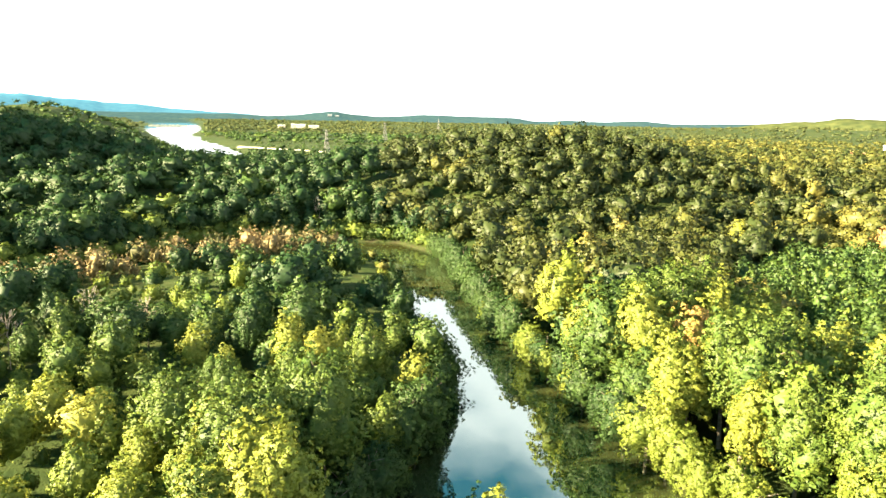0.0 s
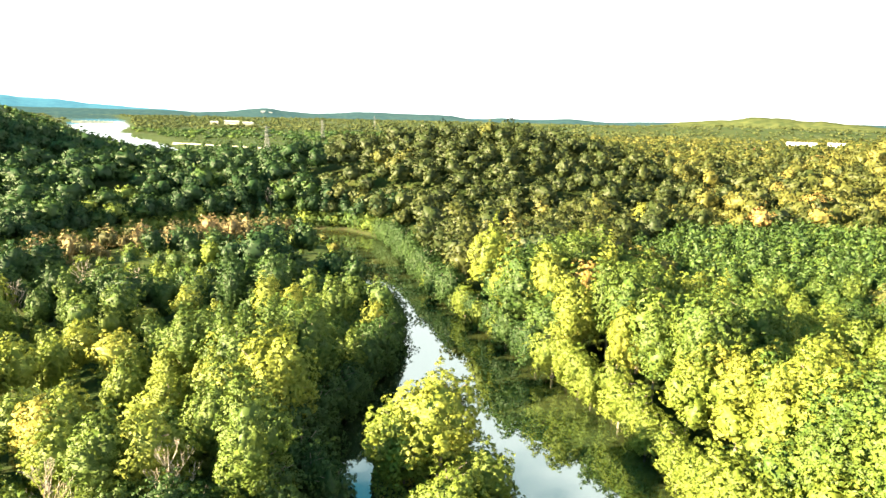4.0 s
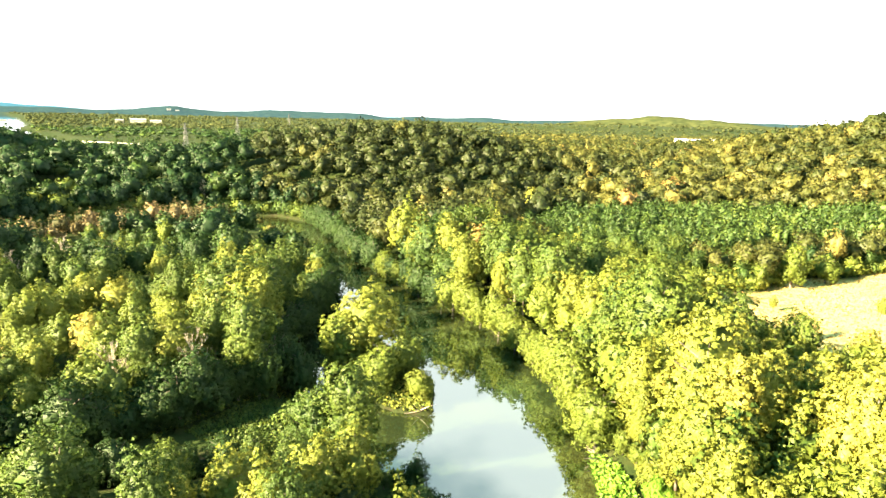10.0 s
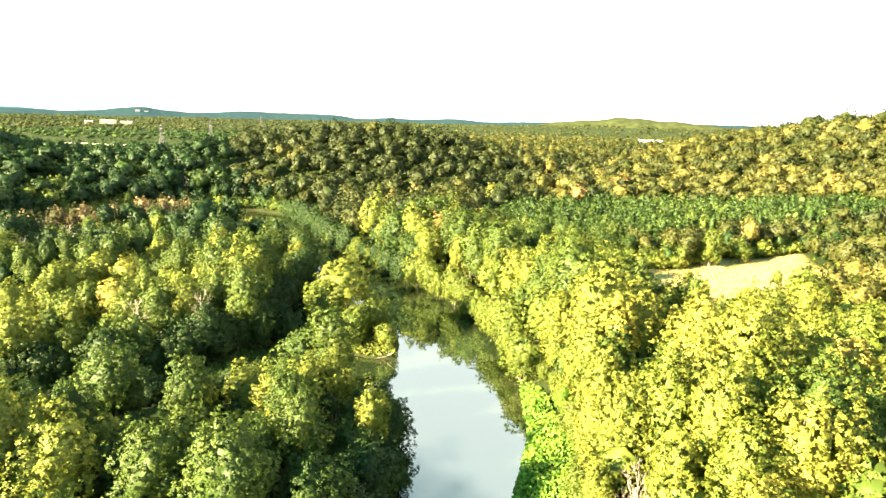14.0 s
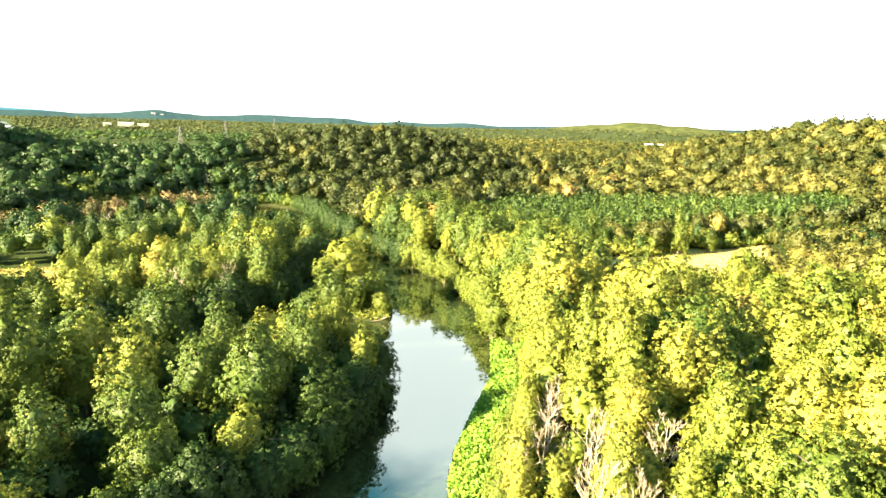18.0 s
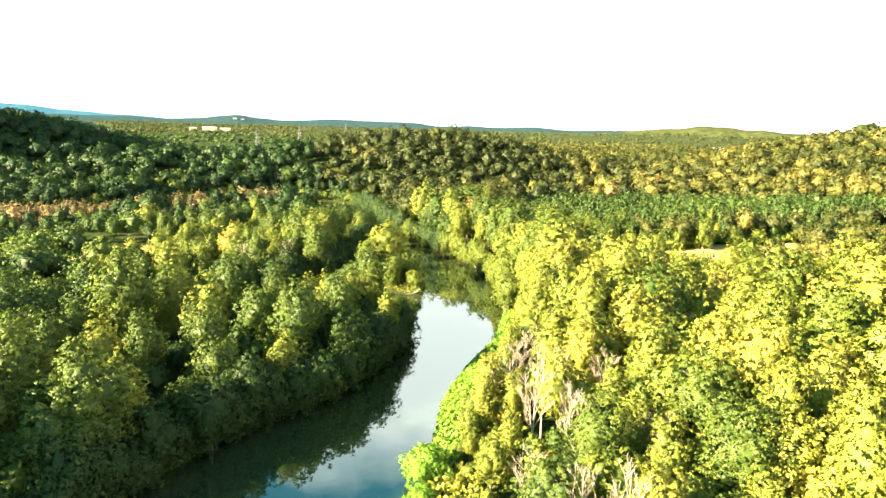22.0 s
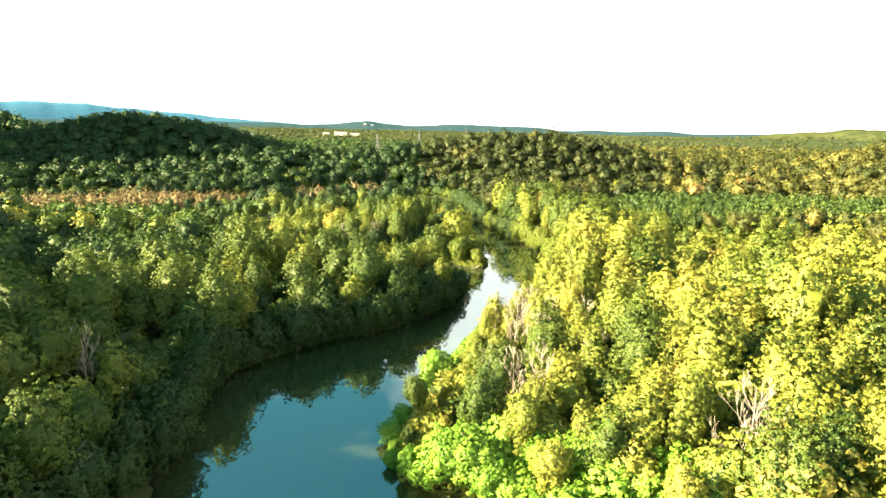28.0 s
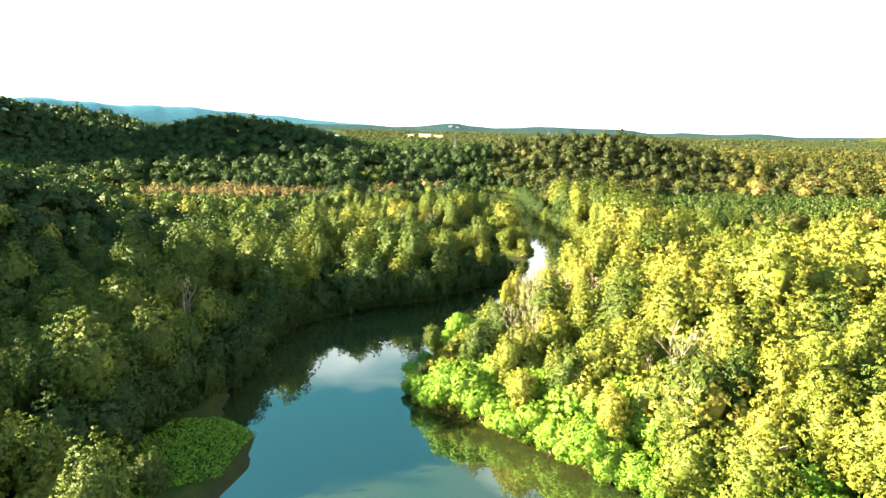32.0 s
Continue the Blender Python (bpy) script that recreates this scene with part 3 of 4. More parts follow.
def along(line, step, start=0.0):
    """Places and inland directions at even steps along a bank, land lying to the left of its course."""
    out, want, gone = [], start, 0.0
    for (x0, y0), (x1, y1) in zip(line, line[1:]):
        seg = math.hypot(x1 - x0, y1 - y0)
        while want < gone + seg:
            f = (want - gone) / seg
            out.append((x0 + (x1 - x0) * f, y0 + (y1 - y0) * f, -(y1 - y0) / seg, (x1 - x0) / seg))
            want += step
        gone += seg
    return out


# Rows that line the banks, crowns hanging over the water
BANK_RNG = np.random.default_rng(31)
WEST_LINE = [(-44, -176), (-40, -162), (-40, -144), (-37, -132), (-36, -122), (-39, -102), (-36, -80), (-22, -62), (-2, -48), (12, -28), (18, -12), (20, 3)]
WEST_NORTH = [(6, 38), (-2, 48), (2, 62), (13, 84), (20, 108), (16, 140), (11, 170), (6, 215)]
EAST_NORTH = [(26, 240), (31, 205), (35, 160), (43, 118), (51, 88), (57, 66), (58, 42), (55, 16), (52, 2)]
EAST_STRIP = [(55, -5), (50, -22), (42, -38), (31, -54), (24, -68), (17, -82)]
POINT = [(9, -84), (5, -100), (2, -112), (4, -124), (16, -128), (29, -138), (46, -150), (75, -168)]
POINT_BACK = [(15, -117), (20, -122), (31, -131), (47, -143), (70, -158)]
VINE_EDGE = [(56, 6), (54, -6), (49, -21), (41, -37), (30, -53), (23, -67), (16, -82)]
SLOUGH_SOUTH, SLOUGH_NORTH = [(6, 11), (-44, 14)], [(-48, 22), (-20, 24), (-10, 31), (-2, 36)]
for line_, step_, mix_, low_, high_ in ((SLOUGH_SOUTH, 5.0, ("bank_green",), 0.45, 0.75), (SLOUGH_NORTH, 4.0, ("bank_green",), 0.7, 1.15), (WEST_LINE, 4.6, ("bank_green",), 0.7, 1.25), (WEST_NORTH, 5.5, ("bank_green",), 0.75, 1.3),
                                        (EAST_NORTH, 4.8, ("bank_olive",), 0.7, 1.2),
                                        (VINE_EDGE, 3.6, ("bank_olive", "vine_bush", "bank_olive"), 0.40, 0.75), (EAST_STRIP, 5.5, ("bank_olive", "yellow", "olive"), 0.6, 0.95),
                                        (POINT_BACK, 4.6, ("vine_bush",), 1.15, 1.9),
                                        (POINT, 4.0, ("vine_bush", "vine_bush", "bank_olive", "vine_bush"), 0.9, 1.6)):
    for x_, y_, ix_, iy_ in along(line_, step_):
        back = BANK_RNG.uniform(-1.0, 1.4)
        kind_ = mix_[int(BANK_RNG.integers(0, len(mix_)))]
        plant("bank_green" if y_ > 165 or (y_ > 70 and BANK_RNG.random() < 0.55) else kind_, x_ + ix_ * back, y_ + iy_ * back, float(BANK_RNG.uniform(low_, high_) * bank_low(x_, y_)), float(BANK_RNG.uniform(0.85, 1.1)))


def woodland(name, label, x, y, d, templates, r, grow, hues, mat=None):
    """Many trees in one mesh: each picks a template, a turn, a size and a hue."""
    V, F, HUE, LF, NR, n0 = [], [], [], [], [], 0
    z = height(x, y, d)
    pick = r.integers(0, len(templates), len(x))
    for t, (v, f, leaf, nr) in enumerate(templates):
        k = np.flatnonzero(pick == t)
        if not len(k):
            continue
        a, s, w = r.uniform(0, 2 * np.pi, len(k)), grow[k], r.uniform(0.9, 1.15, len(k))
        c, sn = np.cos(a) * s * w, np.sin(a) * s * w
        P = np.empty((len(k), len(v), 3))
        P[:, :, 0] = c[:, None] * v[:, 0] - sn[:, None] * v[:, 1] + x[k, None]
        P[:, :, 1] = sn[:, None] * v[:, 0] + c[:, None] * v[:, 1] + y[k, None]
        P[:, :, 2] = s[:, None] * v[:, 2] + z[k, None] - 0.2
        V.append(P.reshape(-1, 3))
        ca, sa = np.cos(a), np.sin(a)
        Q = np.empty((len(k), len(v), 3), np.float32)
        Q[:, :, 0] = ca[:, None] * nr[:, 0] - sa[:, None] * nr[:, 1]
        Q[:, :, 1] = sa[:, None] * nr[:, 0] + ca[:, None] * nr[:, 1]
        Q[:, :, 2] = nr[:, 2]
        NR.append(Q.reshape(-1, 3))
        F.append((f[None] + (n0 + np.arange(len(k)) * len(v))[:, None, None]).reshape(-1, 3))
        HUE.append(np.repeat(hues[k], len(v))), LF.append(np.tile(leaf, len(k)))
        n0 += len(k) * len(v)
    ob = mesh_object(name, np.concatenate(V), np.concatenate(F), mat or LEAF, None, (("hue", np.concatenate(HUE)), ("leaf", np.concatenate(LF))), False, np.concatenate(NR))
    return tagged(ob, label, "woodland", kind="stuff")


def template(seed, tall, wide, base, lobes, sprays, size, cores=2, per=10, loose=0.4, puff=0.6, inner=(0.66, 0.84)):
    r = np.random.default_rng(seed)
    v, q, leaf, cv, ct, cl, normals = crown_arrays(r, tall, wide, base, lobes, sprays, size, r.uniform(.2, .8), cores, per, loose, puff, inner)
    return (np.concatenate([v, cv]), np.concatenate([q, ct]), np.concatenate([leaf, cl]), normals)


MID = [template(100 + s, 17 + s % 3, 4.9 + 0.3 * (s % 4), 4.0, 30, 800, 0.50, 2, 8, 0.3, 0.5, (0.74, 0.88)) for s in range(10)]
FAR = [template(200 + s, 16 + s % 3, (5.4, 6.4, 7.2, 6.0)[s % 4], 5.0, 26, 320, 0.75, 2, 8, 0.3, 0.55, (0.76, 0.92)) for s in range(8)]
FARTHER = [template(250 + s, 16 + s % 3, 7.6 + 0.4 * (s % 3), 3.0, 16, 120, 1.2, 2, 6, 0.25, 0.5, (0.80, 0.94)) for s in range(8)]
VERY_FAR = [template(300 + s, 13, 11.0 + s, 0.0, 14, 40, 2.0, 1, 4) for s in range(5)]
WOOD_RNG = np.random.default_rng(23)


def hue_at(x, y, r):
    h = r.normal(0.24, np.where(x > 190, 0.11, 0.09))
    # east bank hues are raised, partly for the front light it catches
    h = h + np.where(zone(x, y) & (y < 150), np.where(y > 30, 0.05, 0.11), 0.0)
    h = h + np.where(~zone(x, y) & (y > 90) & (x > -90), 0.05, 0.0)
    h = h + np.where(edge_distance(RIVER_LINE, x, y, False) < 105, 0.08, 0.0)
    h = h + 0.06 * wobble(x, y, 40, 5.0) + region(x, y)[1]
    h = np.where(r.random(len(x)) < 0.03, 0.66, h)
    # hills and west bank go darker, partly standing in for shade on them
    hill = height(x, y) > 6
    h = np.where(hill & (x < 200), h - 0.25, h)
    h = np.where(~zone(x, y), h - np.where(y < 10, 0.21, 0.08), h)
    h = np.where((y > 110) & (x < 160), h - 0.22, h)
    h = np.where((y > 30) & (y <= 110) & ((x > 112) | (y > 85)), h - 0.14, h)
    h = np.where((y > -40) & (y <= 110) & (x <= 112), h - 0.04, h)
    h = np.where(x > 190, h - 0.12 + 0.16 * wobble(x, y, 28, 9.0), h)
    return np.clip(h - 0.13, -0.2, 0.62)


rest = ~single
close = rest & (line < 105) & (ty > -190) & (ty < 125)
near = rest & ~close & (tx > -130) & (tx < 210) & (ty < 190) & (ty > -200)
CLOSE = [template(400 + s, 17 + s % 3, (5.2, 4.0, 4.6)[s % 3], 2.5, 44, 5000, 0.245, 2, 16, 0.3, 0.5) for s in range(9)]
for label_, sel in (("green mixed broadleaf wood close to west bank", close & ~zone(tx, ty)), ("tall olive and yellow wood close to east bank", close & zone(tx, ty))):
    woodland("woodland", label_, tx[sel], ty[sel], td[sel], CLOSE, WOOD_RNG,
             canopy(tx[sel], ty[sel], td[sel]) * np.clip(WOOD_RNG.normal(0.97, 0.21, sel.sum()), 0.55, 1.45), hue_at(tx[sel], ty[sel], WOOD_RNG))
ux, uy, ud = scatter(-130, 250, -190, 135, 6.6, 0.45, 12)
usel = ((edge_distance(RIVER_LINE, ux, uy, False) < 105) | ((ux > 80) & (uy > 20))) & (ud > 5)
ux, uy, ud = ux[usel], uy[usel], ud[usel]
for label_, sel in (("green young trees filling wood on west bank", ~zone(ux, uy)), ("olive young trees filling wood on east bank", zone(ux, uy))):
    woodland("young_growth", label_, ux[sel], uy[sel], ud[sel], MID, WOOD_RNG,
             canopy(ux[sel], uy[sel], ud[sel]) * np.clip(WOOD_RNG.normal(0.72 if label_.startswith("olive") else 0.55, 0.1, sel.sum()), 0.35, 0.95), hue_at(ux[sel], uy[sel], WOOD_RNG))
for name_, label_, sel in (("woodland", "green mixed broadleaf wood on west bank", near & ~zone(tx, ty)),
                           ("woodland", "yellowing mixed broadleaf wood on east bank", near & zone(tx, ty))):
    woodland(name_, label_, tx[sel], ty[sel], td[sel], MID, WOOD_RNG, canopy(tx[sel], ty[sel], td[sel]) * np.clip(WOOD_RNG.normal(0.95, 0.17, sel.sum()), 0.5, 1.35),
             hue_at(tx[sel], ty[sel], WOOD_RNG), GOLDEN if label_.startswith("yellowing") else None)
# Hills and valley beyond
for box_, step_, models_, seed_ in (((-370, 430, -60, 460), 9.0, FAR, 5), ((-760, 820, -60, 860), 12.5, FARTHER, 6)):
    fx, fy, fd = scatter(*box_, step_, 0.45, seed_)
    bearing = np.degrees(np.arctan2(fx + 0.0, fy + 250.0))
    inner = ((fx > -130) & (fx < 210) & (fy < 190)) if seed_ == 5 else ((fx > -370) & (fx < 430) & (fy < 460))
    sel = ~inner & (bearing > -49) & (bearing < 60) & (fd > 3)
    fx, fy, fd = fx[sel], fy[sel], fd[sel]
    for label_, sel in (("dark green wooded hills west of river", fx < 0), ("sunlit olive woods on eastern hills", fx >= 0)):
        woodland("woodland", label_, fx[sel], fy[sel], fd[sel], models_, WOOD_RNG,
                 region(fx[sel], fy[sel])[0] * np.clip(WOOD_RNG.normal(0.86, 0.19, sel.sum()), 0.55, 1.15), hue_at(fx[sel], fy[sel], WOOD_RNG), GOLDEN if label_.startswith("sunlit") else None)
# trees that stand down to the water on the far side of the northern reach
NORTH_LINE = [(-170, 176), (-154, 182), (-106, 210), (-88, 236), (-70, 258), (-40, 264), (-16, 268), (10, 262), (26, 240)]
spots = np.array([(x_ + ix_ * b_, y_ + iy_ * b_) for b_, gap_ in ((2.5, 6.0), (8.0, 7.0), (14.0, 7.5), (21.0, 8.0)) for x_, y_, ix_, iy_ in along(NORTH_LINE, gap_)])
nx_, ny_ = spots[:, 0] + WOOD_RNG.normal(0, 1.5, len(spots)), spots[:, 1] + WOOD_RNG.normal(0, 1.0, len(spots))
nd_ = shore(nx_, ny_)
keep_ = nd_ > 0.8
nx_, ny_, nd_ = nx_[keep_], ny_[keep_], nd_[keep_]
LOW = [template(500 + s, 8.5, 4.6, -1.0, 24, 480, 0.46, 2, 9) for s in range(4)]
low_spots = np.array([(x_ + ix_ * b_, y_ + iy_ * b_) for b_, gap_ in ((1.5, 3.6), (5.5, 4.4)) for x_, y_, ix_, iy_ in along(NORTH_LINE, gap_)])
ld_ = shore(low_spots[:, 0], low_spots[:, 1])
woodland("bankside_bushes", "dark bushes hanging over northern reach of river", low_spots[:, 0], low_spots[:, 1], ld_, LOW, WOOD_RNG,
         WOOD_RNG.uniform(0.6, 1.1, len(low_spots)), np.clip(WOOD_RNG.normal(0.06, 0.08, len(low_spots)), -0.1, 0.4))
FIELD_EDGE = [(118, 92), (124, 87), (136, 77), (152, 73), (177, 85), (197, 79), (228, 81)]
hedge = np.array([(x_ + ix_ * b_, y_ + iy_ * b_) for b_, gap_ in ((1.0, 3.4), (4.5, 4.2)) for x_, y_, ix_, iy_ in along(FIELD_EDGE, gap_)])
hd_ = shore(hedge[:, 0], hedge[:, 1])
woodland("hedge", "green and olive bushes along edge of hay field", hedge[:, 0], hedge[:, 1], hd_, LOW, WOOD_RNG,
         WOOD_RNG.uniform(0.45, 0.95, len(hedge)), np.clip(WOOD_RNG.normal(0.24, 0.10, len(hedge)), -0.1, 0.5))
woodland("woodland", "dark green trees lining northern reach of river", nx_, ny_, nd_, MID, WOOD_RNG, WOOD_RNG.uniform(0.55, 0.95, len(nx_)), hue_at(nx_, ny_, WOOD_RNG) - 0.08)
# plantation of young upright trees behind the hay field
POLES = [template(700 + s, 13 + s % 3, 2.3 + 0.25 * (s % 3), 1.0, 16, 300, 0.44, 1, 7, 0.15, 0.3, (0.80, 0.92)) for s in range(6)]
px_, py_ = np.meshgrid(np.arange(90, 314, 4.0), np.arange(92, 200, 3.6))
px_, py_ = px_.ravel() + WOOD_RNG.normal(0, 0.7, px_.size), py_.ravel() + WOOD_RNG.normal(0, 0.7, px_.size)
sel = inside(PLANTATION, px_, py_)
px_, py_ = px_[sel], py_[sel]
woodland("plantation", "dense mid-green stand of young upright trees", px_, py_, shore(px_, py_), POLES, WOOD_RNG, WOOD_RNG.uniform(0.75, 1.1, len(px_)),
         np.clip(WOOD_RNG.normal(0.0, 0.06, len(px_)) + 0.05 * wobble(px_, py_, 25, 4.0), -0.1, 0.4))
# woods on the unseen ridge, added to shade the west bank
rx_, ry_, rd_ = scatter(-270, -95, -320, -95, 9.5, 0.45, 9)
woodland("woodland", "green woods on unseen ridge added to shade west bank", rx_, ry_, rd_, FAR, WOOD_RNG, WOOD_RNG.uniform(0.8, 1.1, len(rx_)), hue_at(rx_, ry_, WOOD_RNG))
# woods south of the river, over which the flight ends
sx_, sy_, sd_ = scatter(-150, 260, -340, -206, 9.0, 0.45, 14)
back_ = (sd_ > 4) & (sy_ < -206)
sx_, sy_, sd_ = sx_[back_], sy_[back_], sd_[back_]
woodland("woodland", "green woods south of river bend", sx_, sy_, sd_, FAR, WOOD_RNG, WOOD_RNG.uniform(0.7, 1.0, len(sx_)), hue_at(sx_, sy_, WOOD_RNG))
# dry thickets and reeds
DRY = [template(600 + s, 8 + s % 3, 2.2 + 0.3 * (s % 3), 0.5, 14, 260, 0.40, 1, 7) for s in range(6)]
for poly_, label_ in zip(THICKETS, ("rust-brown reeds and low scrub inside river bend", "low brown scrub along northern reach", "rust-brown leafless thicket in western clearing")):
    (x0_, y0_), (x1_, y1_) = poly_.min(0), poly_.max(0)
    lx, ly = (v_.ravel() for v_ in np.meshgrid(np.arange(x0_, x1_, 3.4), np.arange(y0_, y1_, 3.2)))
    lx, ly = lx + WOOD_RNG.uniform(-1.5, 1.5, len(lx)), ly + WOOD_RNG.uniform(-1.5, 1.5, len(lx))
    ld = shore(lx, ly)
    sel = inside(poly_, lx, ly) & (ld > 1) & (WOOD_RNG.random(len(lx)) < 0.7)
    lx, ly, ld = lx[sel], ly[sel], ld[sel]
    woodland("scrub", label_, lx, ly, ld, DRY, WOOD_RNG, WOOD_RNG.uniform(0.55, 1.25, len(lx)), np.clip(WOOD_RNG.normal(0.28, 0.2, len(lx)), 0, 0.7), THICKET)
rr = np.exp(WOOD_RNG.uniform(np.log(780), np.log(3700), 11000))
az = np.radians(WOOD_RNG.uniform(-50, 62, 11000))
vx, vy = rr * np.sin(az), rr * np.cos(az) - 100
vd = shore(vx, vy)
sel = (vd > np.where((vx > -500) & (vx < 0) & (vy < 1300), 40, 14)) & ~inside(FIELD_FAR, vx, vy) & ~((vx > -760) & (vx < 820) & (vy < 860))
vx, vy, vd = vx[sel], vy[sel], vd[sel]
vgrow = WOOD_RNG.uniform(0.5, 1.0, len(vx)) * region(vx, vy)[0] * np.interp(np.hypot(vx, vy), [800, 4000], [0.8, 1.15])
vhue = np.clip(WOOD_RNG.normal(-0.04, 0.07, len(vx)) + 0.08 * wobble(vx, vy, 160, 3.0) + np.where(vx > 250, 0.16, 0), -0.2, 0.4)
# woods past 1500 take a muted green in place of haze
for label_, sel, mat_ in (("dark green woods across valley floor", (vy < 1500) & (vx <= 150), LEAF), ("olive and golden woods across eastern valley floor", (vy < 1500) & (vx > 150), GOLDEN), ("distant woods across broad valley muted for haze", vy >= 1500, FAR_GREEN)):
    woodland("woodland", label_, vx[sel], vy[sel], vd[sel], VERY_FAR, WOOD_RNG, vgrow[sel], vhue[sel], mat_)


# ---- distance ----
def ridge(name, label, dist, az0, az1, tops, mat, seed):
    """A far range: a ridge line with slopes towards and away from the valley."""
    n = 140
    a = np.radians(np.linspace(az0, az1, n))
    t = np.linspace(0, 1, n)
    h = np.interp(np.degrees(a), [p[0] for p in tops], [p[1] for p in tops])
    h = h * (1 + 0.05 * np.sin(t * 37 + seed) + 0.03 * np.sin(t * 91 + seed * 2) + 0.015 * np.sin(t * 233))
    rows = []
    for f, k in ((0.90, -0.4), (0.94, 0.5), (0.97, 0.85), (1.0, 1.0), (1.03, 0.2)):
        rows.append(np.stack([dist * f * np.sin(a), dist * f * np.cos(a), np.maximum(h, 4) * k], 1))
    v = np.concatenate(rows)
    i = (np.arange(4)[:, None] * n + np.arange(n - 1)).ravel()
    ob = mesh_object(name, v, np.stack([i, i + 1, i + n + 1, i + n], 1), mat, None, (), True)
    return tagged(ob, label, "mountain", kind="structure")


# bluish base colour stands in for haze in front of the hills
FAR_HAZE = mountain_material("haze_tinted_hills", (0.019, 0.043, 0.056), (0.031, 0.058, 0.062))
ridge("backdrop", "mountain ridge on horizon tinted blue for haze", 4600, -60, -4,
      ((-60, 190), (-40, 150), (-31, 125), (-27, 115), (-23.5, 90), (-19.4, 60), (-15, 40), (-11, 16), (-4, 6)), HAZE_BLUE, 1)
ridge("backdrop", "hills on far horizon tinted blue for haze", 4640, -6, 62, ((-6, 10), (10, 16), (17, 20), (24, 12), (32, 18), (46, 30), (62, 40)), HAZE_BLUE, 2)
ridge("backdrop", "low wooded hills on far side of valley tinted for haze", 4300, -34, 52,
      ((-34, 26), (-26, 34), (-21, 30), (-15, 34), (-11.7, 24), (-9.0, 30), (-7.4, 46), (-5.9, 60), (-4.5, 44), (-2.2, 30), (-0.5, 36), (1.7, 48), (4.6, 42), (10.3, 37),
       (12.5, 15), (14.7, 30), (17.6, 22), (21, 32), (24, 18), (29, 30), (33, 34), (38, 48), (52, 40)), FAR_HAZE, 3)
ridge("backdrop", "long green wooded hill beyond fields", 3000, 20, 58, ((20, 0), (22.6, 2), (27.7, 18), (32.5, 50), (36.3, 66), (40.8, 58), (43.4, 42), (47, 30), (58, 14)), FAR_GREEN, 4)


# ---- low plants ----
def points_in(poly, n, r):
    lo, hi = poly.min(0), poly.max(0)
    p = r.uniform(lo, hi, (n * 4, 2))
    return p[inside(poly, p[:, 0], p[:, 1])][:n]


def low_plants(name, label, poly, n, size, tall, hue, seed, spread=0.1, mat=None):
    """A thick low cover of leaves or blades."""
    r = np.random.default_rng(seed)
    p = points_in(poly, n, r)
    n = len(p)
    z = np.maximum(height(p[:, 0], p[:, 1]), 0.0)
    mound = tall * (0.55 + 0.45 * wobble(p[:, 0], p[:, 1], 2.2, 1.0)) * r.uniform(0.4, 1.0, n)
    at = np.stack([p[:, 0], p[:, 1], z + np.maximum(mound, 0.05)], 1)
    face = unit(n, r) * 1.2 + np.array([0, 0, 0.6])
    face /= np.linalg.norm(face, axis=1, keepdims=True)
    soft = face + np.array([-0.35, -0.2, 0.3])
    soft /= np.linalg.norm(soft, axis=1, keepdims=True)
    side = np.cross(face, unit(n, r))
    side /= np.linalg.norm(side, axis=1, keepdims=True)
    up = np.cross(face, side)
    s_ = size * r.uniform(0.6, 1.4, n)[:, None]
    v = np.stack([at - up * s_ * .6, at + side * s_ * .5 + face * s_ * .12, at + up * s_ * .6, at - side * s_ * .5 + face * s_ * .12], 1).reshape(-1, 3)
    h = np.repeat(np.clip(hue + r.normal(0, spread, n), 0, 0.9), 4)
    ob = mesh_object(name, v, np.arange(n * 4).reshape(-1, 4), mat or LEAF, None, (("hue", h), ("leaf", np.repeat(r.random(n), 4))), False, np.repeat(soft, 4, 0))
    return tagged(ob, label, "plants", kind="stuff")


low_plants("vine_cover", "bright green vines covering sunny river bank", GREEN_BANK, 16000, 0.45, 1.5, 0.34, 51, 0.10, FRESH)
low_plants("bank_grass", "lush green grass on low river spit", SPIT_SOUTH, 6000, 0.34, 0.7, 0.26, 52, 0.06, FRESH)
# darker foliage replaces the shade that should lie on this spit
low_plants("bank_grass", "grass on muddy spit in green darkened for shade", SPIT_NORTH, 6000, 0.36, 0.6, 0.05, 53, 0.06)
low_plants("undergrowth", "olive undergrowth covering small river island", ISLAND, 9000, 0.42, 1.8, 0.26, 56, 0.09)
low_plants("meadow_grass", "straw-coloured dry grass in hay field", FIELD_EAST, 7000, 0.45, 0.35, 0.80, 54, 0.06)
low_plants("meadow_grass", "yellow-green rough grass in small clearing", FIELD_WEST, 4000, 0.5, 0.6, 0.58, 55, 0.08)


